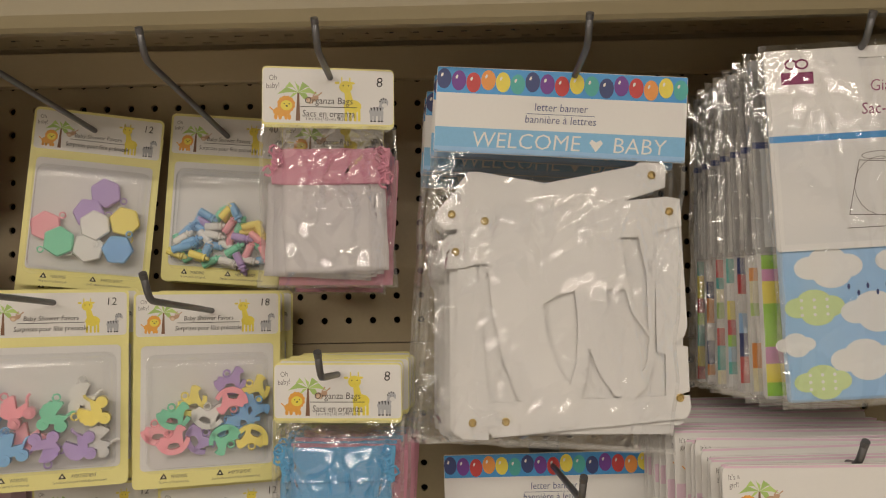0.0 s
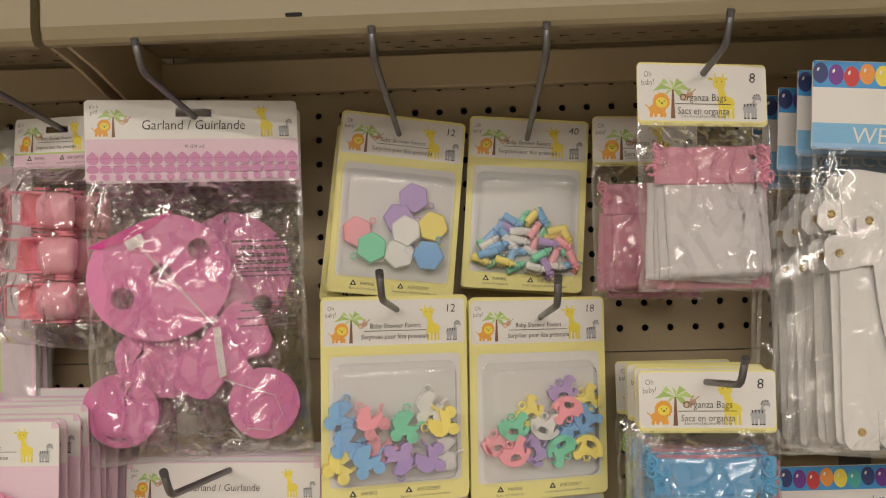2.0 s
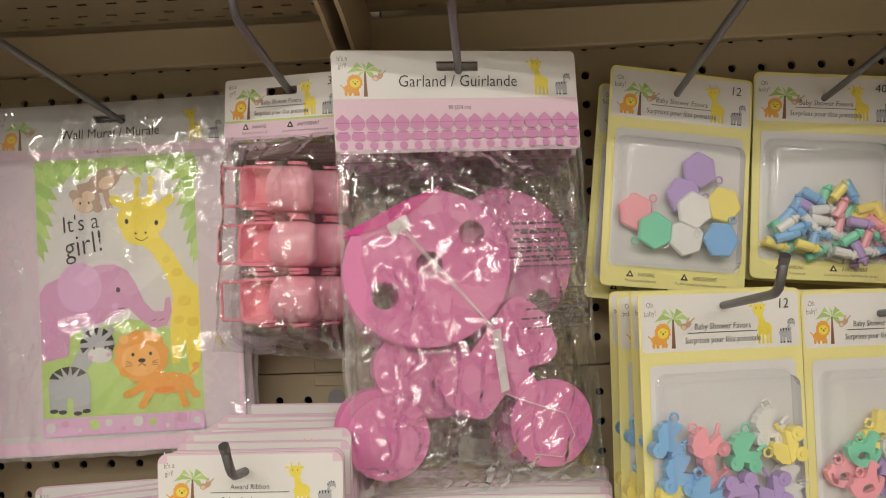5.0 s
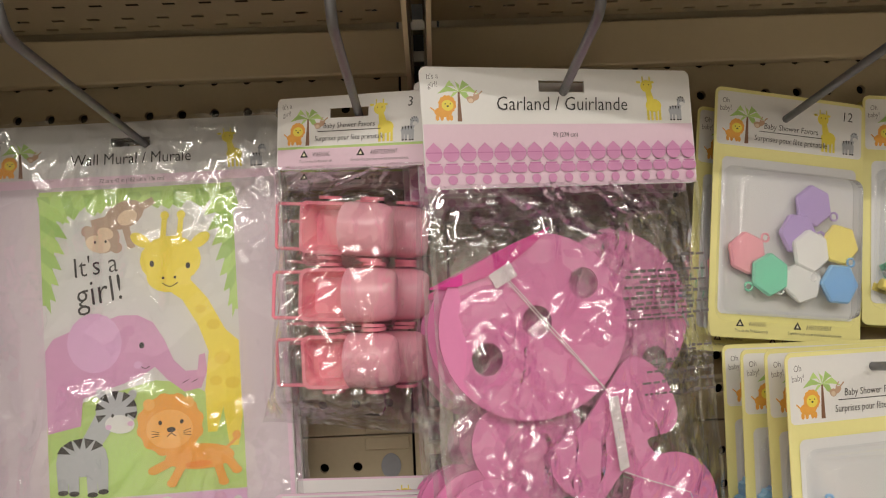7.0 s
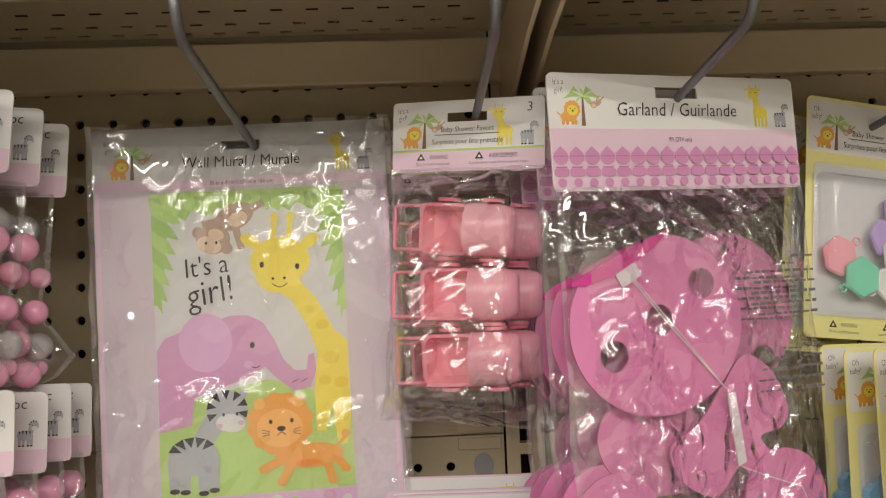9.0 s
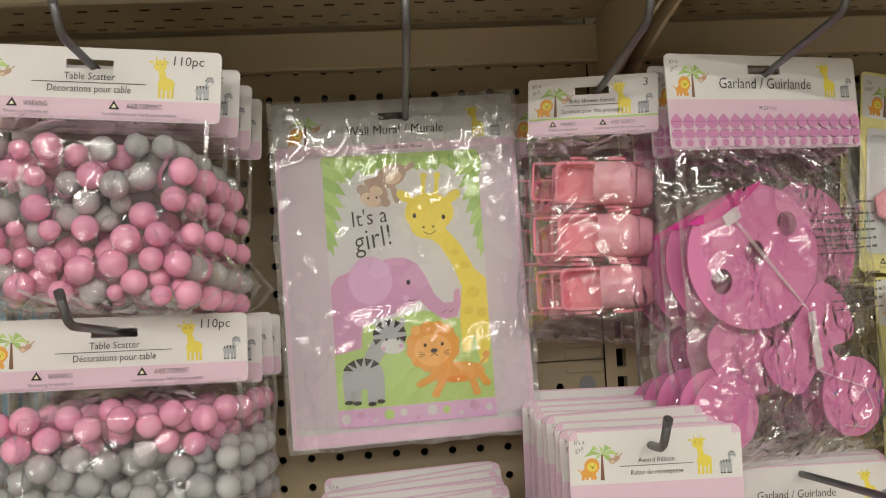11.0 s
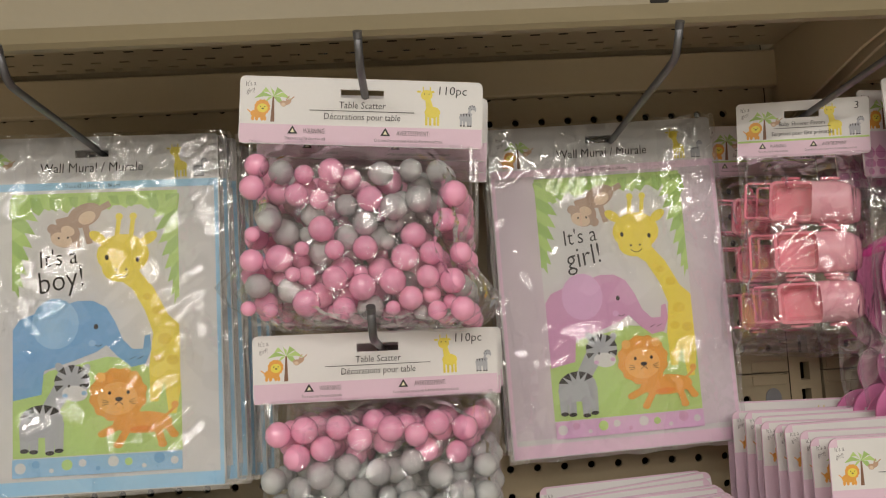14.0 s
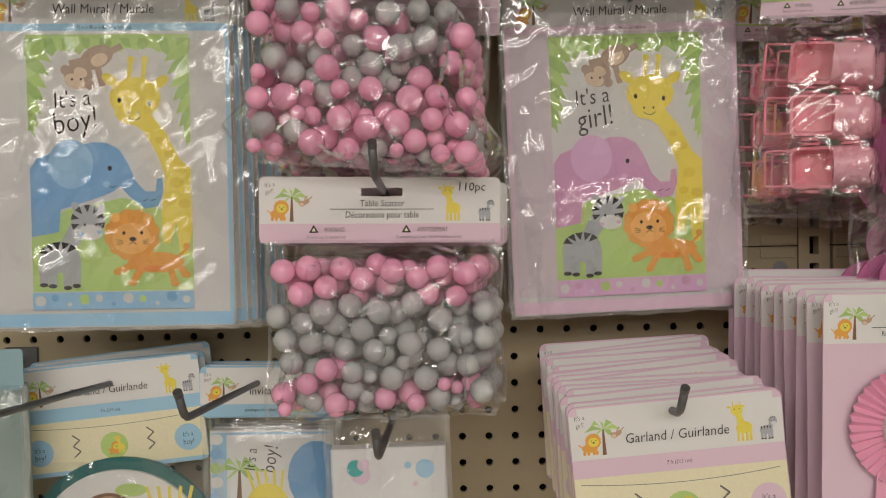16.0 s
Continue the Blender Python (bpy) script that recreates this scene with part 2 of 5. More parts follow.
def merge(*bms):
    """Several bmeshes as one."""
    out = bmesh.new()
    for b in bms:
        tmp = bpy.data.meshes.new("tmp")
        b.to_mesh(tmp)
        b.free()
        out.from_mesh(tmp)
        bpy.data.meshes.remove(tmp)
    return out


def moved(bm, m):
    bmesh.ops.transform(bm, matrix=m, verts=bm.verts)
    return bm


def oval(cx, cz, rx, rz, n=20, rot=0.0, a0=0.0, a1=360.0):
    c, s = math.cos(radians(rot)), math.sin(radians(rot))
    full = abs(a1 - a0) >= 360
    out = []
    for i in range(n):
        a = radians(a0 + (a1 - a0) * i / (n if full else n - 1))
        u, v = rx * math.cos(a), rz * math.sin(a)
        out.append((cx + u * c - v * s, cz + u * s + v * c))
    return out


def rounded(pts, n=5):
    """A closed outline drawn smoothly through its corners."""
    out, k = [], len(pts)
    for i in range(k):
        p0, p1, p2, p3 = (Vector(pts[(i + d) % k]) for d in (-1, 0, 1, 2))
        for j in range(n):
            t = j / n
            q = .5 * (2 * p1 + (p2 - p0) * t + (2 * p0 - 5 * p1 + 4 * p2 - p3) * t * t + (3 * p1 - p0 - 3 * p2 + p3) * t ** 3)
            out.append((q.x, q.y))
    return out


def rrect(x0, x1, z0, z1, r, n=4):
    out = []
    for cx, cz, a in ((x1 - r, z1 - r, 0), (x0 + r, z1 - r, 90), (x0 + r, z0 + r, 180), (x1 - r, z0 + r, 270)):
        for i in range(n + 1):
            t = radians(a + 90 * i / n)
            out.append((cx + r * math.cos(t), cz + r * math.sin(t)))
    return out


def tube(path, r, n=8):
    """A round wire along a path of points."""
    bm = bmesh.new()
    rings = []
    P = [Vector(p) for p in path]
    for i, p in enumerate(P):
        d = (P[min(i + 1, len(P) - 1)] - P[max(i - 1, 0)]).normalized()
        side = d.cross(Vector((0, 0, 1)) if abs(d.z) < 0.95 else Vector((1, 0, 0))).normalized()
        up = side.cross(d)
        rings.append([bm.verts.new(p + r * (math.cos(2 * math.pi * k / n) * side + math.sin(2 * math.pi * k / n) * up)) for k in range(n)])
    for a, b in zip(rings, rings[1:]):
        for k in range(n):
            bm.faces.new((a[k], a[(k + 1) % n], b[(k + 1) % n], b[k]))
    bm.faces.new(rings[0][::-1])
    bm.faces.new(rings[-1])
    bmesh.ops.recalc_face_normals(bm, faces=bm.faces)
    return bm


TEXTS = {}


def glyphs(s):
    """Letters of the built-in font as flat faces of height about 1, centred in x."""
    if s not in TEXTS:
        cu = bpy.data.curves.new("txt", "FONT")
        cu.body, cu.size, cu.align_x, cu.resolution_u = s, 1.0, "CENTER", 2
        cu.offset, cu.shear = -0.006, 0.08
        ob = bpy.data.objects.new("txt", cu)
        scene.collection.objects.link(ob)
        me = bpy.data.meshes.new_from_object(ob.evaluated_get(bpy.context.evaluated_depsgraph_get()))
        TEXTS[s] = ([v.co.copy() for v in me.vertices], [tuple(p.vertices) for p in me.polygons])
        bpy.data.objects.remove(ob)
        bpy.data.curves.remove(cu)
        bpy.data.meshes.remove(me)
    return TEXTS[s]


class Art:
    """A print: flat inks laid over one another on the front of a card."""

    def __init__(self, y=0.0):
        self.v, self.f, self.i, self.m, self.y = [], [], [], [], y

    def ink(self, mat):
        if mat not in self.m:
            self.m.append(mat)
        return self.m.index(mat)

    def poly(self, pts, mat):
        self.y -= 0.000008
        k = len(self.v)
        self.v += [(x, self.y, z) for x, z in pts]
        area = sum(a[0] * b[1] - b[0] * a[1] for a, b in zip(pts, list(pts[1:]) + [pts[0]]))
        ids = list(range(k, k + len(pts)))
        self.f.append(ids if area > 0 else ids[::-1])
        self.i.append(self.ink(mat))

    def rect(self, x0, x1, z0, z1, mat):
        self.poly([(x0, z0), (x1, z0), (x1, z1), (x0, z1)], mat)

    def oval(self, cx, cz, rx, rz, mat, rot=0, n=18, a0=0, a1=360):
        self.poly(oval(cx, cz, rx, rz, n, rot, a0, a1), mat)

    def line(self, x0, z0, x1, z1, w, mat):
        d = Vector((x1 - x0, z1 - z0)).normalized() * w / 2
        self.poly([(x0 + d.y, z0 - d.x), (x1 + d.y, z1 - d.x), (x1 - d.y, z1 + d.x), (x0 - d.y, z0 + d.x)], mat)

    def text(self, s, x, z, size, mat, squeeze=1.0, rot=0.0):
        self.y -= 0.000008
        vs, fs = glyphs(s)
        k, ix = len(self.v), self.ink(mat)
        c, n = math.cos(radians(rot)), math.sin(radians(rot))
        self.v += [(x + (v.x * squeeze * c - v.y * n) * size, self.y, z + (v.x * squeeze * n + v.y * c) * size) for v in vs]
        self.f += [[q + k for q in f] for f in fs]
        self.i += [ix] * len(fs)

    def build(self, name, parent, label=""):
        return part(name, mesh_of(name, self.v, self.f, self.m, self.i), None, parent, label)

    # animals and plants of the print; s is about their height
    def palm(self, x, z, s):
        self.poly([(x - .035 * s, z), (x + .065 * s, z), (x + .045 * s, z + .62 * s), (x + .005 * s, z + .62 * s)], TRUNKP)
        cx, cz = x + .025 * s, z + .63 * s
        for a, l in ((8, .44), (48, .36), (100, .30), (138, .38), (172, .46), (-32, .30), (212, .30)):
            ca, sa = math.cos(radians(a)), math.sin(radians(a))
            tip = (cx + ca * l * s, cz + sa * l * .72 * s - .10 * s * abs(ca))
            mid = (cx + ca * l * .55 * s, cz + sa * l * .60 * s + .03 * s)
            self.poly([(cx, cz), (mid[0] + .055 * s * sa, mid[1] - .075 * s), tip, (mid[0] - .055 * s * sa, mid[1] + .045 * s)] if ca >= 0 else [(cx, cz), (mid[0] - .055 * s * sa, mid[1] + .045 * s), tip, (mid[0] + .055 * s * sa, mid[1] - .075 * s)], GREENP if a in (48, 172, -32) else GRASSP)

    def lion(self, x, z, s):
        self.oval(x - .05 * s, z + .32 * s, .36 * s, .20 * s, ORANGE)
        for dx in (-.3, -.12, .12, .25):
            self.oval(x + dx * s, z + .10 * s, .075 * s, .12 * s, ORANGE, n=10)
        self.line(x - .38 * s, z + .35 * s, x - .55 * s, z + .5 * s, .05 * s, ORANGE)
        pts = [(x + .12 * s + (.34 + .03 * (i % 2)) * s * math.cos(i * math.pi / 12), z + .62 * s + (.34 + .03 * (i % 2)) * s * math.sin(i * math.pi / 12)) for i in range(24)]
        self.poly(pts, ORANGE)
        self.oval(x + .13 * s, z + .58 * s, .24 * s, .21 * s, YELP if s < 0.02 else material("lion face print", (0.88, 0.50, 0.14), 0.45))
        for dx in (.04, .24):
            self.oval(x + dx * s, z + .64 * s, .022 * s, .028 * s, INK, n=8)
        self.oval(x + .14 * s, z + .55 * s, .05 * s, .035 * s, INK, n=8)

    def giraffe(self, x, z, s, body=True):
        if body:
            self.oval(x + .12 * s, z + .34 * s, .20 * s, .15 * s, YELP)
            for dx in (-.03, .07, .18, .27):
                self.rect(x + dx * s - .03 * s, x + dx * s + .03 * s, z, z + .32 * s, YELP)
            self.poly([(x - .07 * s, z + .72 * s), (x + .06 * s, z + .72 * s), (x + .18 * s, z + .34 * s), (x - .03 * s, z + .34 * s)], YELP)
        self.oval(x - .03 * s, z + .78 * s, .15 * s, .14 * s, YELP)
        for dx in (-.12, .06):
            self.line(x + dx * s, z + .88 * s, x + dx * s, z + 1.0 * s, .03 * s, YELP)
            self.oval(x + dx * 1.9 * s, z + .87 * s, .06 * s, .03 * s, YELP, n=8)
        for dx in (-.09, .03):
            self.oval(x + dx * s, z + .81 * s, .012 * s, .016 * s, INK, n=6)

    def zebra(self, x, z, s):
        self.oval(x - .02 * s, z + .42 * s, .30 * s, .19 * s, ZGREY, n=16)
        for dx in (-.22, -.08, .1, .22):
            self.poly([(x + dx * s - .05 * s, z), (x + dx * s + .05 * s, z), (x + dx * s + .065 * s, z + .42 * s), (x + dx * s - .065 * s, z + .42 * s)], ZGREY)
            self.oval(x + dx * s, z + .02 * s, .06 * s, .03 * s, INK, n=8)
        self.poly([(x + .05 * s, z + .55 * s), (x + .24 * s, z + .45 * s), (x + .38 * s, z + .75 * s), (x + .16 * s, z + .82 * s)], ZGREY)
        self.oval(x + .30 * s, z + .80 * s, .19 * s, .20 * s, ZGREY, n=16)
        for k in range(4):
            q = x - .24 * s + .13 * k * s
            top = z + (.585 + .025 * (k in (1, 2))) * s
            self.poly([(q - .03 * s, top), (q + .045 * s, top), (q + .02 * s, z + .44 * s)], INK)
            a = 60 + 34 * k
            ca, sa = math.cos(radians(a)), math.sin(radians(a))
            self.poly([(x + .30 * s + .20 * s * ca - .03 * s * sa, z + .80 * s + .21 * s * sa + .03 * s * ca), (x + .30 * s + .20 * s * ca + .03 * s * sa, z + .80 * s + .21 * s * sa - .03 * s * ca), (x + .30 * s + .11 * s * ca, z + .80 * s + .11 * s * sa)], INK)
        self.oval(x + .33 * s, z + .69 * s, .12 * s, .09 * s, GREY, n=12)
        for dx in (.25, .38):
            self.oval(x + dx * s, z + .82 * s, .016 * s, .022 * s, INK, n=6)

    def monkey(self, x, z, s):
        self.oval(x + .35 * s, z + .35 * s, .30 * s, .20 * s, TANP, 35)
        self.line(x + .5 * s, z + .5 * s, x + .85 * s, z + .8 * s, .09 * s, TANP)
        self.line(x + .2 * s, z + .5 * s, x + .45 * s, z + .85 * s, .08 * s, TANP)
        self.oval(x, z + .2 * s, .27 * s, .25 * s, TANP)
        self.oval(x - .24 * s, z + .3 * s, .09 * s, .09 * s, TANP, n=10)
        self.oval(x - .02 * s, z + .14 * s, .18 * s, .15 * s, material("monkey face print", (0.74, 0.58, 0.42), 0.45), n=12)

    def warn(self, x0, x1, z, s):
        w = x1 - x0
        for u, word in ((.27, "WARNING:"), (.70, "AVERTISSEMENT:")):
            x = x0 + w * u
            self.poly([(x - s * 3.4, z), (x - s * 2.0, z), (x - s * 2.7, z + s * 1.15)], INK)
            self.poly([(x - s * 3.0, z + s * .2), (x - s * 2.4, z + s * .2), (x - s * 2.7, z + s * .75)], CREAM)
            self.text(word, x + s * (1.2 if u > .5 else .3), z + s * .1, s, SOFTINK, .62)
        self.text("This is not a toy. For decoration only.", x0 + w * .24, z - s * .85, s * .68, SOFTINK, .55)
        self.text("Ce produit n'est pas un jouet. \u00c0 des fins d\u00e9coratives seulement.", x0 + w * .72, z - s * .85, s * .68, SOFTINK, .55)

    def header(self, w, h, title, sub="", tag=("It's a", "girl!"), count="", ts=0.16, z0=0.0, gx=.86):
        """The animal header that all the packs of the range carry, from z0 down."""
        x0, x1, b = -w / 2, w / 2, z0 - h
        for k, word in enumerate(tag):
            self.text(word, x0 + .17 * h, z0 - (.22 + .15 * k) * h, .15 * h, SOFTINK, .8, 6)
        self.palm(x0 + .62 * h, b + .02 * h, .86 * h)
        self.lion(x0 + .36 * h, b + .04 * h, .46 * h)
        self.monkey(x0 + .86 * h, b + .36 * h, .26 * h)
        self.giraffe(x1 - gx * h, b + .03 * h, .84 * h)
        self.zebra(x1 - .30 * h, b + .03 * h, .46 * h)
        if sub:
            z = b + .29 * h
            self.text(title, 0, z + .06 * h, ts * h, INK, .9)
            self.line(-.22 * w, z, .22 * w, z, .012 * h, INK)
            self.text(sub, 0, z - .19 * h, ts * h, INK, .84)
        else:
            self.text(title, 0, b + .22 * h, ts * h, INK, .9, 0)
        if count:
            self.text(count, x1 - (.16 + .09 * len(count)) * h, z0 - .30 * h, .27 * h, INK)


def sheet(outlines, y, half, mat):
    """A flat sheet with holes: the first outline is the edge, the others are punched out."""
    cu = bpy.data.curves.new("sheet", "CURVE")
    cu.dimensions, cu.fill_mode, cu.extrude = "2D", "BOTH", half
    for pts in outlines:
        sp = cu.splines.new("POLY")
        sp.points.add(len(pts) - 1)
        for q, (x, z) in zip(sp.points, pts):
            q.co = (x, z, 0, 1)
        sp.use_cyclic_u = True
    ob = bpy.data.objects.new("sheet", cu)
    scene.collection.objects.link(ob)
    me = bpy.data.meshes.new_from_object(ob.evaluated_get(bpy.context.evaluated_depsgraph_get()))
    bpy.data.objects.remove(ob)
    bpy.data.curves.remove(cu)
    me.transform(Matrix.Translation((0, y, 0)) @ pose(0, 0, 0, 90))
    me.materials.clear()
    me.materials.append(mat)
    return me


def slotted_card(w, h, slot_w=0.030, slot_h=0.007, drop=0.016, r=0.005, t=0.0006):
    """A card with rounded corners and a hang slot cut through near its top edge (z = 0)."""
    sx, s0, s1 = slot_w / 2, -drop - slot_h / 2, -drop + slot_h / 2
    arc = lambda cx, cz, a: [(cx + r * math.cos(radians(a + 22.5 * i)), cz + r * math.sin(radians(a + 22.5 * i))) for i in range(5)]
    right = [(sx, 0), (sx, -h)] + [p for p in arc(w / 2 - r, -h + r, 270)] + [p for p in arc(w / 2 - r, -r, 0)]
    left = [(-x, z) for x, z in right]
    return merge(prism(right, 0, t), prism(left, 0, t), prism([(-sx, 0), (sx, 0), (sx, s1), (-sx, s1)], 0, t), prism([(-sx, s0), (sx, s0), (sx, -h), (-sx, -h)], 0, t))


def film(w, h, top, bulge, seed, crease=0.0016, nx=34, ny=44, flare=0.0, fx=9.0, fz=26.0, mat=None, outline=None):
    """The front sheet of a clear bag, creased and swollen, hanging from z = top; outline widens or narrows it on the way down."""
    vs, fs, seal = [], [], []
    for j in range(ny + 1):
        v = j / ny
        for i in range(nx + 1):
            u = i / nx
            e = min(1.0, 5 * u, 5 * (1 - u)) * min(1.0, 7 * v, 9 * (1 - v))
            x, z = (u - .5) * w * (1 + flare * v * v) * (outline(v) if outline else 1), top - v * h
            n1 = noise.noise(Vector((x * fz * 1.5 + z * fz * 0.55 + seed * 7, z * fx * 1.1 - x * fx * 0.6, seed)))
            n2 = noise.noise(Vector(((x * 0.8 - z) * 44, (x + z * 0.8) * 12 + seed * 3, seed)))
            n3 = noise.noise(Vector((x * 14 + seed, z * 34, seed)))
            calm = 0.55 + 0.9 * max(0.0, noise.noise(Vector((x * 9 + seed * 2, z * 9, seed + 5))))
            ridge = (1.1 * (1 - abs(n1) * 2.4) + 0.8 * (1 - abs(n2) * 2.6)) * calm + 0.6 * n3
            y = min(-0.0007, -bulge * e - crease * ridge * (0.35 + 0.65 * e))
            vs.append((x + 0.0025 * noise.noise(Vector((z * 30, seed, u > .5))), y, z + 0.002 * noise.noise(Vector((x * 40, seed, v > .5)))))
    for j in range(ny):
        for i in range(nx):
            a = j * (nx + 1) + i
            fs.append((a + 1, a, a + nx + 1, a + nx + 2))
            seal.append(int(i in (0, nx - 1) or j == ny - 1))
    return mesh_of("film", vs, fs, [mat or FILM, SEAM], seal, True)


def clear(name, me, parent, label="clear creased plastic film"):
    ob = part(name, me, None, parent, label)
    ob.visible_shadow = False
    return ob


def hang(x, y, z, tilt=0.0, yaw=0.0, lean=0.0):
    return pose(x, y, z, lean, -tilt, yaw)


def stack(ob, count, step, rng, dx=0.0015, dt=1.2, dyaw=1.5, drift=(0, 0), turn=0.0):
    """Further packs behind one on the same hook."""
    loc, rot = ob.matrix_world.translation.copy(), ob.matrix_world.to_euler()
    for k in range(1, count + 1):
        a = pose(loc.x + drift[0] * k + rng.uniform(-dx, dx), loc.y + step * k, loc.z + drift[1] * k + rng.uniform(-dx, dx),
                 math.degrees(rot.x), math.degrees(rot.y) + rng.uniform(-dt, dt), math.degrees(rot.z) * (1 - turn * k) + rng.uniform(-dyaw, dyaw))
        copy_thing(ob, a)


# ---- the store around ----
S, WALL_Y, Z0, X0 = 0.0254, 0.85, 1.62, -0.02


def structure(name, bm, mat, label, category):
    me = bpy.data.meshes.new(name)
    bm.to_mesh(me)
    bm.free()
    me.materials.append(mat)
    return tagged(new(name, me), label, category, kind="structure")


structure("floor", box(-6, 5, -8, 3, -0.1, 0), CONC, "pale speckled store floor tiles under the aisle", "floor")
structure("ceiling", box(-6, 5, -8, 3, CEIL, CEIL + 0.1), CEILM, "white ceiling boards with fluorescent strips", "ceiling")
structure("wall_south", box(-6, 5, -8.1, -8, 0, CEIL), PAINT, "plain cream painted store wall behind the aisle", "wall")
structure("wall_west", box(-6.1, -6, -8, 3, 0, CEIL), PAINT, "plain cream painted store wall closing the aisle", "wall")
structure("wall_east", box(5, 5.1, -8, 3, 0, CEIL), PAINT, "plain cream painted store wall at the aisle end", "wall")
structure("wall_north", box(-6, 5, 3, 3.1, 0, CEIL), PAINT, "plain cream painted store wall behind the shelving", "wall")
for sx, sy in STRIPS:
    fx = root("ceiling_light", pose(sx, sy, CEIL), "white fluorescent strip light fixed to the ceiling", "ceiling light", "ceiling strips")
    part("housing", box(-1.19, 1.19, -0.12, 0.12, -0.06, 0, 0.01), BEIGE2, fx)
    part("diffuser", box(-1.17, 1.17, -0.08, 0.08, -0.075, -0.06), LIT, fx, "glowing white diffuser")

# ---- the shelving bay: pegboard panels, uprights, overhanging shelf ----
SEAM_X = -0.596


def row_z(r):
    return Z0 - S * (r if r <= 9 else r + 0.86)


def pegboard(name, x0, x1, z0, z1, cols, rows, label):
    """A steel panel with round holes punched through on the one-inch grid."""
    vs, fs = [], []
    R, N, T = 0.0036, 10, 0.004
    xs = [X0 + S * c for c in cols]
    zs = [row_z(r) for r in rows]
    xe = [x0] + [(a + b) / 2 for a, b in zip(xs, xs[1:])] + [x1]
    zs = sorted(zs)
    ze = [z0] + [(a + b) / 2 for a, b in zip(zs, zs[1:])] + [z1]
    for i, cx in enumerate(xs):
        for j, cz in enumerate(zs):
            k = len(vs)
            a0, a1, b0, b1 = xe[i], xe[i + 1], ze[j], ze[j + 1]
            outer = [(a0, b0), (a1, b0), (a1, b1), (a0, b1)]
            vs += [(x, 0, z) for x, z in outer]
            ring = [(cx + R * math.cos(radians(225 + 36 * q)), cz + R * math.sin(radians(225 + 36 * q))) for q in range(N)]
            vs += [(x, 0, z) for x, z in ring] + [(x, T, z) for x, z in ring]
            quarter = [0, 2, 5, 7]
            for s in range(4):
                q0, q1 = quarter[s], quarter[(s + 1) % 4] or N
                inner = [k + 4 + q % N for q in range(q0, q1 + 1)]
                fs.append([k + s, k + (s + 1) % 4] + inner[::-1])
            for q in range(N):
                p = (q + 1) % N
                fs.append((k + 4 + q, k + 4 + p, k + 4 + N + p, k + 4 + N + q))
    k = len(vs)
    e = [(x0, z0), (x1, z0), (x1, z1), (x0, z1)]
    vs += [(x, 0, z) for x, z in e] + [(x, 0.010, z) for x, z in e]
    for s in range(4):
        p = (s + 1) % 4
        fs.append((k + p, k + s, k + 4 + s, k + 4 + p))
    ob = new(name, mesh_of(name, vs, fs, [BEIGE]))
    ob.location.y = WALL_Y
    return tagged(ob, label, "pegboard", kind="structure")


ZSEAM = (row_z(9) + row_z(10)) / 2
ZLOW = row_z(25) - S / 2
left_cols, right_cols = range(-66, -23), range(-21, 20)
for nm, x0, x1, cols in (("left", X0 - 66.5 * S, SEAM_X - 0.017, left_cols), ("right", SEAM_X + 0.017, X0 + 19.5 * S, right_cols)):
    pegboard("pegboard_upper_" + nm, x0, x1, ZSEAM + 0.0006, row_z(-3) + S / 2, cols, range(-3, 10), "beige steel pegboard panel with round holes behind hanging packs")
    pegboard("pegboard_lower_" + nm, x0, x1, ZLOW, ZSEAM - 0.0006, cols, range(10, 26), "beige steel pegboard panel with round holes below the seam")
# added sheet: paints the darkness seen through the pegboard holes
structure("panel_backing", box(X0 - 68 * S, X0 + 21 * S, WALL_Y + 0.045, WALL_Y + 0.055, 0.1, 1.80), DARK, "added near-black sheet for the shade behind the pegboard holes", "backing")
structure("lower_panel", box(X0 - 66.5 * S, X0 + 19.5 * S, WALL_Y, WALL_Y + 0.01, 0.15, ZLOW - 0.001), BEIGE, "plain beige steel back panel of the shelving", "panel")
structure("base_deck", box(X0 - 66.5 * S, X0 + 19.5 * S, 0.45, WALL_Y, 0.0, 0.149, 0.004), BEIGE2, "beige steel base deck of the shelving", "shelf base")


# out of view; added to block light from the right and darken that end
structure("end_panel", box(X0 + 19.6 * S, X0 + 20.6 * S, 0.40, WALL_Y + 0.05, 0.0, 1.74, 0.003), BEIGE, "unseen beige panel added to keep light off the bay's right end", "end panel")


def upright(x):
    """A slotted steel standard between two bays."""
    w, sw, sh, pitch = 0.030, 0.0045, 0.0085, S
    vs, fs = [], []
    z, top = 0.2, 1.80
    zc = ZSEAM - 40 * pitch
    edges = []
    while zc < top - 0.02:
        edges.append(zc)
        zc += pitch
    z0 = z
    for c in edges + [None]:
        z1 = top if c is None else c - sh
        for a, b, p, q in ((-w / 2, w / 2, z0, z1),) + (() if c is None else ((-w / 2, -sw, c - sh, c + sh), (sw, w / 2, c - sh, c + sh))):
            k = len(vs)
            vs += [(a, 0, p), (b, 0, p), (b, 0, q), (a, 0, q)]
            fs.append((k, k + 1, k + 2, k + 3))
        if c is not None:
            k = len(vs)
            vs += [(-sw, 0, c - sh), (sw, 0, c - sh), (sw, 0, c + sh), (-sw, 0, c + sh), (-sw, .012, c - sh), (sw, .012, c - sh), (sw, .012, c + sh), (-sw, .012, c + sh)]
            for s in range(4):
                p = (s + 1) % 4
                fs.append((k + s, k + 4 + s, k + 4 + p, k + p))
            z0 = c + sh
    ob = new("upright", mesh_of("upright", vs, fs, [BEIGE2]))
    ob.location = (x, WALL_Y + 0.002, 0)
    return tagged(ob, "beige slotted steel upright between two pegboard bays", "upright", kind="structure")


upright(SEAM_X)
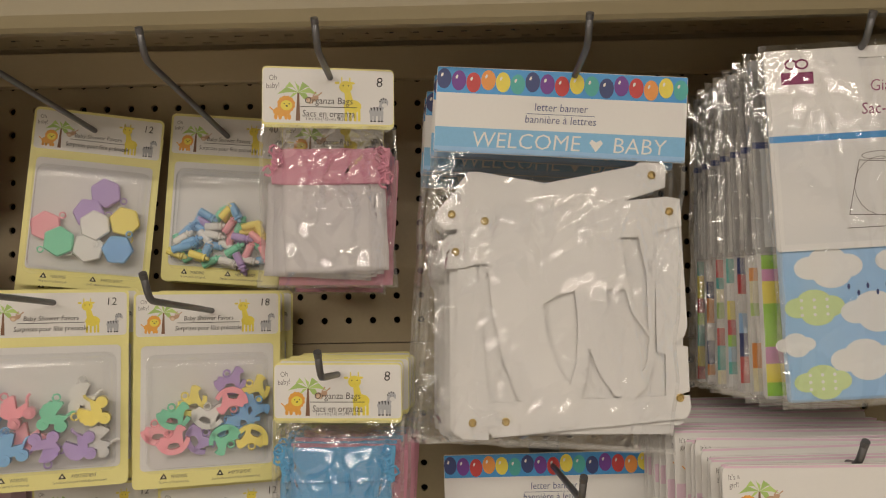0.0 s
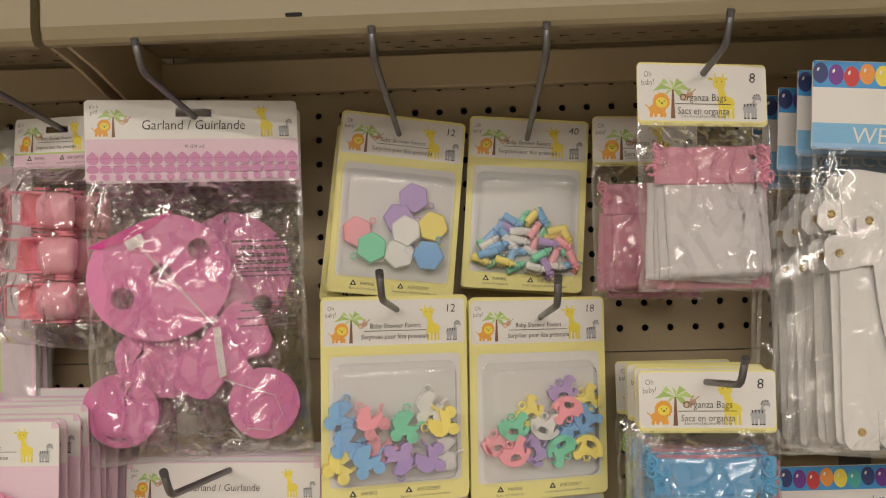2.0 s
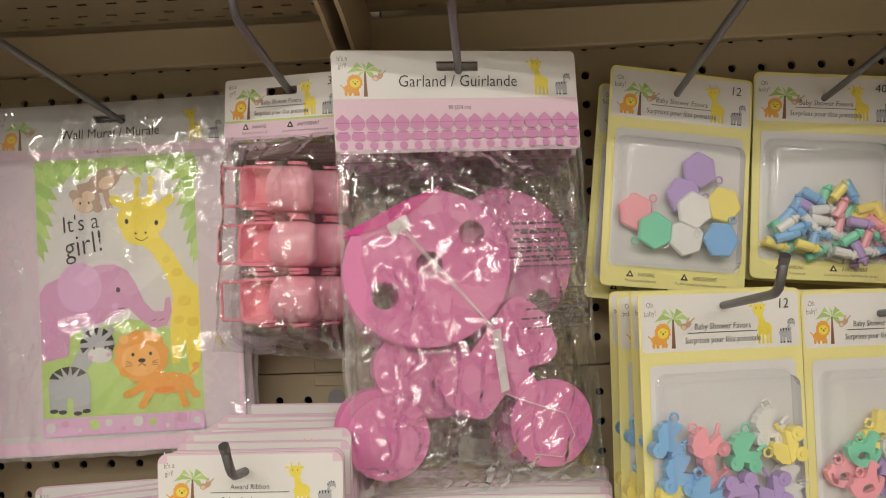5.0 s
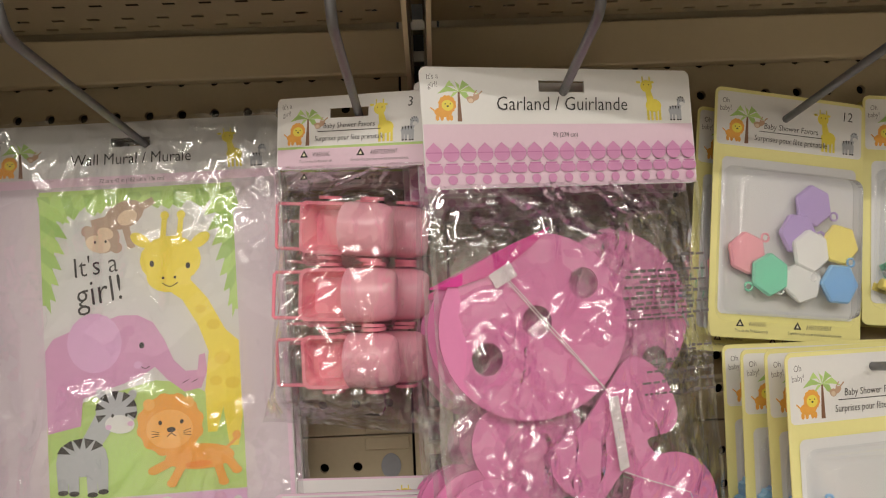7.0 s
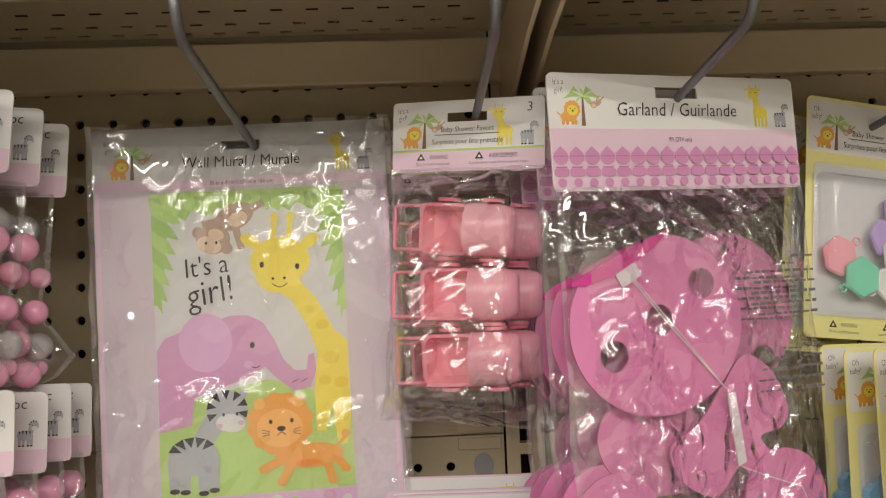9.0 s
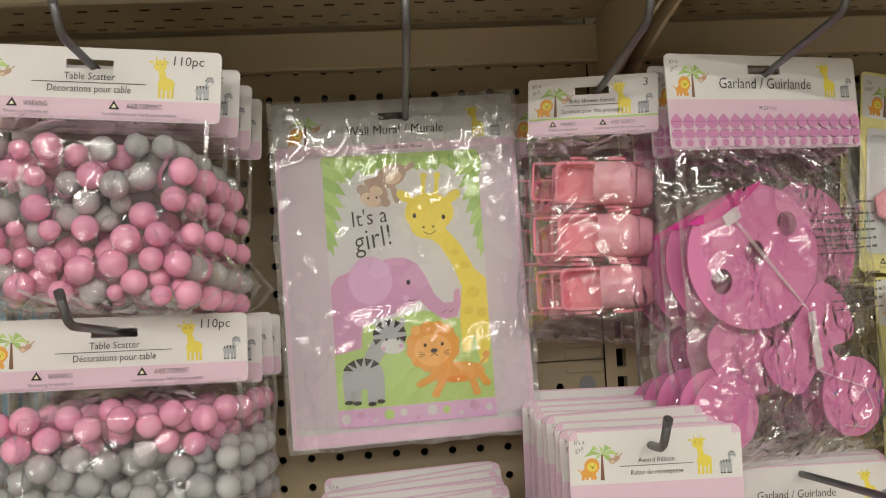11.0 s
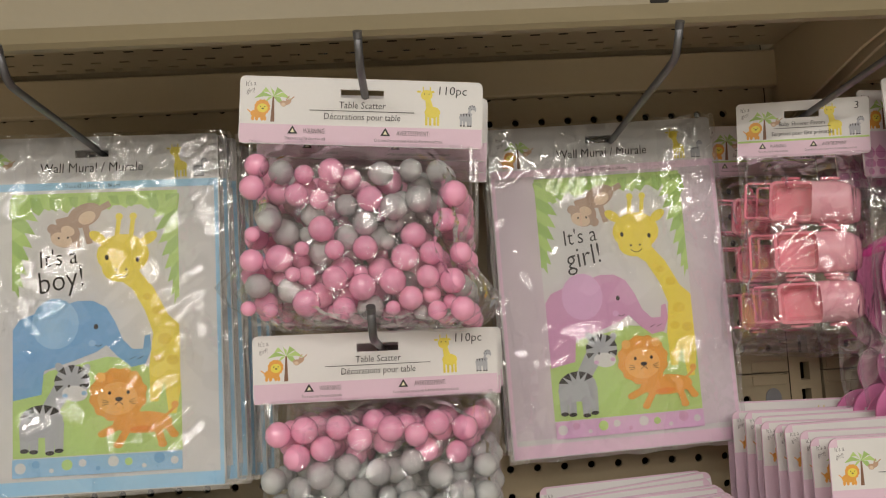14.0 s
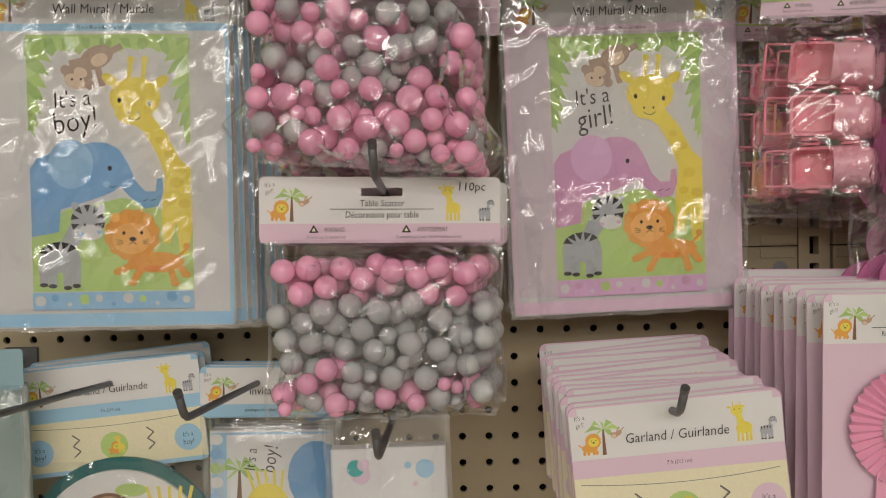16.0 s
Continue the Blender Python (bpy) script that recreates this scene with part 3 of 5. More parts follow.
# joint tabs where the panels meet beside the upright
for sx in (-1, 1):
    for dz in (-1, 1):
        cx = SEAM_X + sx * 0.036
        structure("panel_tab", moved(box(-0.017, 0.017, -0.0012, 0, 0.0015, 0.0115, 0.0008, 1), pose(cx, WALL_Y - 0.0002, ZSEAM if dz > 0 else ZSEAM - 0.013)), BEIGE, "small beige joint tab at the panel seam", "joint tab")

FASCIA_Y, LIP_Z, UNDER_Z = 0.621, 1.630, 1.683


def shelf(x0, x1, slots):
    """An overhanging steel shelf: folded front lip with slots, perforated underside, back rail."""
    ob = root("shelf", pose(0, 0, 0), "beige steel shelf with folded lip and perforated underside", "shelf", "overhead shelves")
    prof = [(FASCIA_Y + 0.004, UNDER_Z), (FASCIA_Y + 0.013, LIP_Z + 0.003), (FASCIA_Y + 0.010, LIP_Z), (FASCIA_Y + 0.003, LIP_Z), (FASCIA_Y, LIP_Z + 0.003),
            (FASCIA_Y - 0.003, LIP_Z + 0.012), (FASCIA_Y - 0.003, 1.678), (FASCIA_Y - 0.001, 1.680), (FASCIA_Y - 0.001, 1.712), (FASCIA_Y + 0.004, 1.712)]
    bm = bmesh.new()
    a = [bm.verts.new((x0, y, z)) for y, z in prof]
    b = [bm.verts.new((x1, y, z)) for y, z in prof]
    bm.faces.new(a)
    bm.faces.new(b[::-1])
    for i in range(len(prof)):
        j = (i + 1) % len(prof)
        bm.faces.new((a[i], b[i], b[j], a[j]))
    bmesh.ops.recalc_face_normals(bm, faces=bm.faces)
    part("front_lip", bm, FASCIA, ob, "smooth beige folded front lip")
    part("price_rail_gap", box(x0, x1, FASCIA_Y - 0.0042, FASCIA_Y - 0.003, 1.6775, 1.6785), DARK, ob, "thin dark joint line")
    for sx in slots:
        # the slot is not cut: its inner shade is a near-black plate
        part("lip_slot", prism(rrect(sx - 0.0065, sx + 0.0065, 1.6425, 1.6455, 0.0014), FASCIA_Y - 0.0036, FASCIA_Y - 0.0029), DARK, ob, "near-black plate for the shade in a punched slot")
    # underside with two rows of slits near the back and one further forward
    rows = [(0.645, False), (0.672, True), (0.70, False), (0.728, True), (0.757, False), (0.785, True), (0.811, False), (0.829, True)]
    hw, hd = 0.0044, 0.0017
    vs, fs = [], []
    quad = lambda p, q, r, s: (vs.extend([(p, r, UNDER_Z), (q, r, UNDER_Z), (q, s, UNDER_Z), (p, s, UNDER_Z)]), fs.append((len(vs) - 4, len(vs) - 1, len(vs) - 2, len(vs) - 3)))
    last = FASCIA_Y + 0.004
    for y, odd in rows:
        quad(x0, x1, last, y - hd)
        x = x0
        c = X0 + S * math.ceil((x0 - X0 + 0.02) / S) + (S / 2 if odd else 0)
        while c < x1 - 0.02:
            quad(x, c - hw, y - hd, y + hd)
            x = c + hw
            c += S
        quad(x, x1, y - hd, y + hd)
        last = y + hd
    quad(x0, x1, last, WALL_Y - 0.012)
    part("underside", mesh_of("underside", vs, fs, [BEIGE]), None, ob, "perforated beige underside")
    # blackened so that the slits below it read as unlit
    part("top_sheet", box(x0, x1, FASCIA_Y + 0.005, WALL_Y - 0.001, UNDER_Z + 0.022, UNDER_Z + 0.025), DARK, ob)
    part("back_rail", box(x0, x1, WALL_Y - 0.012, WALL_Y - 0.0005, 1.643, 1.6785, 0.002), BEIGE2, ob, "beige rail along the back edge")
    for bx in (x0 + 0.003, x1 - 0.003):
        pr = [(FASCIA_Y + 0.014, UNDER_Z - 0.001), (FASCIA_Y + 0.014, 1.640), (0.70, 1.632), (WALL_Y - 0.001, 1.600), (WALL_Y - 0.001, UNDER_Z - 0.001)]
        bm = bmesh.new()
        f = [bm.verts.new((bx - 0.0015, y, z)) for y, z in pr]
        g = [bm.verts.new((bx + 0.0015, y, z)) for y, z in pr]
        bm.faces.new(f)
        bm.faces.new(g[::-1])
        for i in range(5):
            j = (i + 1) % 5
            bm.faces.new((f[i], g[i], g[j], f[j]))
        bmesh.ops.recalc_face_normals(bm, faces=bm.faces)
        part("bracket", bm, BEIGE2, ob, "folded beige end bracket")
    return ob


shelf(SEAM_X + 0.004, X0 + 19.5 * S, (-0.398,))
shelf(X0 - 66.5 * S, SEAM_X - 0.004, (-0.79,))


# ---- peg hooks ----
def make_hook():
    ob = root("peg_hook", pose(0, WALL_Y, -1), "grey zinc wire peg hook with upturned tip on the pegboard", "hook", "peg hooks")
    path = [(0, 0.004, -0.007), (0, -0.06, -0.0012), (0, -0.14, 0.0065), (0, -0.230, 0.0148), (0, -0.2390, 0.0160), (0, -0.2440, 0.0185), (0, -0.2475, 0.0225), (0, -0.2545, 0.0335)]
    part("wire", tube(path, 0.0027, 10), ZINC, ob, smooth=True)
    part("back_plate", box(-0.016, 0.016, -0.002, 0, -0.012, 0.008, 0.001, 1), ZINC, ob)
    part("tip", moved(tube([(0, 0, 0), (0, -0.0028, 0.0036)], 0.0030, 10), pose(0, -0.2538, 0.0328)), ZINC, ob, "worn cut wire end")
    return ob


HOOK = make_hook()
HOOKS = [(-0.509, 1.586), (-0.635, 1.584), (-0.786, 1.584), (-0.992, 1.586), (-1.214, 1.586), (-0.337, 1.588), (-0.212, 1.586), (-0.083, 1.590), (0.118, 1.589), (0.322, 1.585),
         (-0.335, 1.413), (-0.210, 1.406), (-0.992, 1.413), (-0.084, 1.347), (-0.643, 1.320), (-0.80, 1.256), (0.105, 1.255), (0.305, 1.277), (-0.49, 1.277), (-0.994, 1.232), (-0.34, 1.225), (-0.21, 1.225), (-1.246, 1.263), (-1.117, 1.260)]
for k, (hx, hz) in enumerate(HOOKS):
    m = pose(hx, WALL_Y, hz)
    if k:
        copy_thing(HOOK, m)
    else:
        HOOK.matrix_world = m

rng = random.Random(5)


# ---- wall murals in flat clear bags ----
def mural(name, m, border, body, ear, word, label):
    W, H = 0.200, 0.282
    PAPER = material("satin mural paper", (0.68, 0.665, 0.65), 0.42, grain=0.015, stain=0.04)
    ob = root(name, m, label, "wall mural pack", "wall mural packs")
    part("card", slotted_card(W, H, 0.026, 0.006, 0.014, 0.003, 0.004), PAPER, ob)
    a = Art()
    a.header(W - 0.012, 0.032, "Wall Mural / Murale", tag=("It's a", word), ts=0.345, z0=-0.004)
    a.rect(-W / 2 + .004, W / 2 - .004, -H + .016, -.043, material("pink-white margin print", (0.66, 0.575, 0.620), 0.42) if word == "girl!" else PAPER)
    a.rect(-W / 2 + .001, W / 2 - .001, -.043, -.037, border)
    a.text("72 in x 42 in (182 cm x 106 cm)", 0, -.0415, .0042, INK, .8)
    a.rect(-W / 2 + .001, W / 2 - .001, -H + .001, -H + .0115, border)
    a.rect(-W / 2 + .001, -W / 2 + .004, -H + .0115, -.043, border)
    a.rect(W / 2 - .004, W / 2 - .001, -H + .0115, -.043, border)
    x0, x1, zt, zb = -.062, .067, -.0457, -.2525
    a.rect(x0, x1, zb, zt, PAPER)
    a.poly([(x0, zb), (x1, zb), (x1, -.200), (.048, -.190), (.030, -.180), (.010, -.177), (-.012, -.182), (-.034, -.186), (x0, -.204)], GRASSP)
    # leaves along the top, longer towards both sides
    a.rect(x0, x1, zt - .011, zt, GRASSP)
    for k in range(17):
        u = x0 + .004 + (x1 - x0 - .008) * k / 16
        d = abs(k - 8) / 8
        h = rng.uniform(.010, .016) + .010 * d * d
        t = rng.uniform(-.003, .003)
        a.poly([(u - .0055, zt - .003), (u + .0055, zt - .003), (u + .005 + t, zt - h * .7), (u + .001 + t, zt - h), (u - .004 + t, zt - h * .8)], (GREENP, GRASSP)[k % 2])
    for sx, e, n in ((1, x0, 6), (-1, x1, 7)):
        for k in range(n):
            q, r = zt - .012 - .0105 * k, .020 - .0022 * k
            a.poly([(e, q + .008), (e + sx * r * .7, q), (e + sx * r, q - .010), (e + sx * r * .55, q - .008), (e + sx * r * .6, q - .018), (e + sx * .002, q - .012), (e, q - .012)], (GRASSP, GREENP)[k % 2])
    # monkey hanging upside down
    FUR = material("monkey fur print", (0.47, 0.34, 0.26), 0.45)
    MUZZLE = material("monkey face print", (0.74, 0.58, 0.42), 0.45)
    a.line(.000, -.062, .014, -.055, .005, FUR)
    a.line(-.006, -.070, -.002, -.087, .005, FUR)
    a.line(-.014, -.066, -.028, -.069, .005, FUR)
    a.oval(-.006, -.064, .014, .009, FUR, 25)
    a.oval(-.004, -.066, .007, .005, MUZZLE, 25)
    a.oval(-.031, -.074, .004, .004, FUR, n=10)
    a.oval(-.012, -.086, .004, .004, FUR, n=10)
    a.oval(-.021, -.079, .0115, .0105, FUR)
    a.oval(-.024, -.083, .0085, .0058, MUZZLE, -20)
    a.oval(-.019, -.076, .0055, .004, MUZZLE, -20)
    for q in (-.026, -.019):
        a.oval(q, -.0815, .0008, .0011, INK, n=8)
    # giraffe: head, neck, flank, legs
    SPOT = material("giraffe spot print", (0.80, 0.62, 0.06), 0.45)
    a.poly([(.014, -.112), (.034, -.108), (.047, -.124), (.058, -.146), (x1 - .0005, -.154), (x1 - .0005, -.205), (.063, -.224), (.057, -.224), (.054, -.198), (.049, -.214), (.043, -.214), (.0425, -.186), (.046, -.160), (.040, -.142), (.030, -.124)], YELP)
    for dx in (.019, .030):
        a.line(dx, -.082, dx + .002, -.066, .0036, YELP)
        a.oval(dx + .002, -.066, .0030, .0030, YELP, n=10)
    a.oval(.004, -.082, .0075, .0042, YELP, -35)
    a.oval(.044, -.084, .0075, .0042, YELP, 35)
    a.oval(.0235, -.0965, .0205, .0165, YELP)
    a.oval(.0220, -.1075, .0150, .0110, YELP)
    a.oval(.011, -.0985, .0016, .0022, INK, n=8)
    a.oval(.0350, -.1010, .0016, .0022, INK, n=8)
    for dx in (.018, .026):
        a.oval(dx, -.1085, .0010, .0010, INK, n=6)
    for q in range(6):
        a.line(.0175 + .0017 * q, -.1120 - .0026 * math.sin(q * math.pi / 6), .0192 + .0017 * q, -.1120 - .0026 * math.sin((q + 1) * math.pi / 6), .0006, INK)
    for dx, dz, rr in ((.050, -.142, .0045), (.055, -.165, .0055), (.061, -.182, .005), (.050, -.180, .0042), (.042, -.131, .0036)):
        a.oval(dx, dz, rr, rr * .8, SPOT)
    # elephant
    E = [(x0 + .0005, -.153), (x0 + .0005, -.208), (-.040, -.204), (-.038, -.186), (-.012, -.178), (.002, -.173), (.010, -.168), (.018, -.177), (.029, -.186), (.040, -.184), (.0445, -.173), (.0435, -.161), (.0395, -.162), (.038, -.172), (.030, -.172),
         (.0225, -.164), (.017, -.150), (.010, -.138), (.000, -.1325), (-.012, -.1320), (-.025, -.136), (-.045, -.141), (-.056, -.145)]
    a.poly(E, body)
    a.oval(-.029, -.1495, .0180, .0200, ear)
    a.oval(.002, -.1530, .0018, .0022, INK, n=8)
    a.oval(-.001, -.1660, .0030, .0026, ear, n=10)
    for q in range(4):
        a.line(.001 + .0014 * q, -.1672 - .0014 * math.sin(q * math.pi / 4), .0024 + .0014 * q, -.1672 - .0014 * math.sin((q + 1) * math.pi / 4), .0005, INK)
    for dx in (.028, .034):
        a.line(dx, -.1800, dx + .004, -.1780, .0005, INK)
    a.text("It's a", -.0262, -.1035, .0190, INK, .86, 6)
    a.text(word, -.0235, -.1230, .0250, INK, .84, 9)
    # zebra
    a.poly([(-.040, -.214), (-.028, -.219), (-.014, -.200), (-.026, -.190)], ZGREY)
    a.oval(-.040, -.2250, .0165, .0125, ZGREY)
    for dx, dz in ((-.053, -.247), (-.046, -.248), (-.034, -.2495), (-.027, -.248)):
        a.poly([(dx - .0032, dz), (dx + .0032, dz), (dx + .0040, -.226), (dx - .0040, -.226)], ZGREY)
        a.oval(dx, dz, .0036, .0018, INK, n=8)
    for k in range(5):
        q = radians(150 - 26 * k)
        c, n = math.cos(q), math.sin(q)
        a.poly([(-.040 + .0168 * c - .0034 * n, -.2250 + .0128 * n + .0028 * c), (-.040 + .0168 * c + .0034 * n, -.2250 + .0128 * n - .0028 * c), (-.040 + .0085 * c, -.2250 + .0060 * n)], INK)
    a.oval(-.0260, -.184, .0030, .0046, ZGREY, 30, 10)
    a.oval(-.0060, -.186, .0030, .0046, ZGREY, -30, 10)
    a.oval(-.0165, -.1955, .0135, .0130, ZGREY)
    for k in range(7):
        q = radians(200 - 36 * k)
        c, n = math.cos(q), math.sin(q)
        a.poly([(-.0165 + .0136 * c - .0026 * n, -.1955 + .0132 * n + .0026 * c), (-.0165 + .0136 * c + .0026 * n, -.1955 + .0132 * n - .0026 * c), (-.0165 + .0070 * c, -.1955 + .0068 * n)], INK)
    a.oval(-.0145, -.2045, .0098, .0062, GREY, -8)
    a.oval(-.0220, -.2060, .0022, .0018, ear, n=8)
    a.oval(-.0075, -.2045, .0022, .0018, ear, n=8)
    for q in (-.019, -.010):
        a.oval(q, -.1985, .0009, .0013, INK, n=8)
    # lion walking
    FACE = material("lion face print", (0.88, 0.50, 0.14), 0.45)
    a.line(.054, -.226, .062, -.219, .0020, ORANGE)
    a.oval(.062, -.217, .0030, .0030, ORANGE, n=10)
    a.oval(.037, -.2295, .0230, .0085, ORANGE)
    for p, q in (((.022, -.230), (.006, -.237)), ((.026, -.233), (.018, -.246)), ((.048, -.233), (.052, -.247)), ((.054, -.230), (.061, -.240))):
        a.line(*p, *q, .0058, ORANGE)
        a.oval(*q, .0036, .0028, ORANGE, n=10)
    a.oval(.036, -.2345, .0090, .0022, material("lion belly print", (0.82, 0.30, 0.04), 0.45), 2)
    a.poly([(.0185 + (.0212 + .0013 * (k % 4 in (1, 2))) * math.cos(k * math.pi / 24), -.2070 + (.0200 + .0013 * (k % 4 in (1, 2))) * math.sin(k * math.pi / 24)) for k in range(48)], ORANGE)
    for dx in (.005, .031):
        a.oval(dx, -.1930, .0040, .0040, FACE, n=10)
    a.oval(.0180, -.2100, .0155, .0130, FACE)
    for dx in (.0120, .0262):
        a.oval(dx, -.2055, .0013, .0016, INK, n=8)
    a.oval(.0190, -.2105, .0030, .0018, INK, n=10)
    for sx in (-1, 1):
        a.line(.0190, -.2125, .0190 + sx * .0030, -.2150, .0006, INK)
        for k in range(3):
            a.line(.0190 + sx * .0080, -.2120 - .0010 * k, .0190 + sx * .0130, -.2105 - .0022 * k, .0004, INK)
    # spotted strip
    a.rect(x0, x1, -.2672, zb - .0006, ear)
    for k in range(11):
        q = .0042 - .0012 * (k % 3)
        a.oval(x0 + .006 + .0117 * k, -.2600 + .003 * math.sin(k * 2.2), q, q, (PAPER, body, PAPER, GRASSP)[k % 4], n=14)
    a.build("print", ob, "safari animal picture printed on white")
    clear("bag", film(W + .008, H + .006, .003, .0030, 11 if word == "girl!" else 23, .0012 if word == "girl!" else .0044, 56, 76), ob)
    return ob


MG = mural("wall_mural_pack", hang(-0.796, 0.780, 1.5995, 1.4, 2.5), PINKC, material("elephant pink print", (0.66, 0.36, 0.55), 0.45), material("elephant ear pink print", (0.72, 0.45, 0.66), 0.45),
           "girl!", "flat pink girl wall mural pack in clear film on a hook")
stack(MG, 2, 0.014, rng, 0.002, 0.8, 1.0)
MB = mural("wall_mural_pack", hang(-1.218, 0.745, 1.600, -0.5, 2), BLUEC, material("elephant blue print", (0.20, 0.42, 0.68), 0.45), material("elephant ear blue print", (0.33, 0.55, 0.76), 0.45),
           "boy!", "flat blue boy wall mural pack in clear film on a hook")
stack(MB, 6, 0.011, rng, 0.002, 0.8, 1.0, drift=(0.004, -0.001))


# ---- bead bags ----
BALL = bmesh.new()
bmesh.ops.create_icosphere(BALL, subdivisions=2, radius=1.0)
BALL_ME = bpy.data.meshes.new("bead")
BALL.to_mesh(BALL_ME)
BALL.free()
BALL_ME.polygons.foreach_set("use_smooth", [True] * len(BALL_ME.polygons))
BALL_P, BALL_S = BALL_ME.copy(), BALL_ME.copy()
BALL_P.materials.append(PEARL)
BALL_S.materials.append(SILVER)


def bead_bag(m, seed, W, bag_h, label, zone, outline):
    """Header card stapled over a clear bag of round pearl beads."""
    r = random.Random(seed)
    ob = root("table_scatter_bag", m, label, "table scatter", "table scatter bags")
    part("header_card", slotted_card(W, .048, .030, .006, .011, .004, .0012), WHITE, ob)
    a = Art()
    a.rect(-W / 2 + .0005, W / 2 - .0005, -.0475, -.034, PINKC)
    a.header(W - .004, .033, "Table Scatter", "D\u00e9corations pour table", count="110pc", ts=.205, gx=1.12)
    a.warn(-W / 2 + .01, W / 2 - .01, -.0405, .0050)
    a.build("print", ob, "jungle animal print with black lettering")
    beads = []
    # let fall one by one: each bead takes the lowest free place out of a handful
    lowest = -.048 - bag_h + .011
    for k in range(110):
        rad = r.choice((.0096, .0096, .0092, .0088, .0088, .0082, .0070, .0054))
        best = None
        for q in range(90):
            x, y = r.uniform(-W / 2 + .012, W / 2 - .012), r.uniform(-.013, .009)
            z = r.uniform(lowest + rad - .009, -.064)
            if (best is None or z < best[2]) and all((x - b[0]) ** 2 + (y - b[1]) ** 2 + (z - b[2]) ** 2 > ((rad + b[3]) * .93) ** 2 for b in beads):
                best = (x, y, z, rad)
        if best:
            beads.append(best)
    for x, y, z, rad in beads:
        pink = noise.noise(Vector((x * 38 + seed, z * 38, 0))) * .8 + r.uniform(-.55, .55) + zone(x, z) > 0
        b = new("bead", BALL_P if pink else BALL_S)
        b.parent = ob
        b.matrix_local = pose(x, y, z, r.uniform(0, 180), r.uniform(0, 180)) @ Matrix.Scale(rad, 4)
    clear("bag", film(W * .97, bag_h + .004, -.046, .025, seed + 3, .0034, 60, 60, .02, 14, 34, BEADFILM, outline), ob)
    return ob


TS1 = bead_bag(hang(-0.993, 0.654, 1.6100, -4.0, 1.4), 3, .170, .124, "clear bag of pink and silver beads with animal header card", lambda x, z: .35 if z < -.118 else (-.12 - x * 7 if z > -.098 else .0),
               lambda v: .95 - .05 * math.exp(-((v - .52) / .08) ** 2) + .20 * max(0, 1 - abs(v - .80) / .17) - .12 * max(0, v - .9) / .1)
stack(TS1, 3, 0.030, rng, 0.002, 1.0, 2, drift=(0.004, -0.004))
TS2 = bead_bag(hang(-0.993, 0.682, 1.4320, -1.0, 7), 8, .176, .128, "clear bag of silver and pink beads with animal header card", lambda x, z: .9 if z > -.088 else (-.50 if z > -.145 else .10), lambda v: .97 + .02 * math.sin(9 * v))
stack(TS2, 3, 0.028, rng, 0.002, 1.0, 2, drift=(0.004, -0.002), turn=.2)


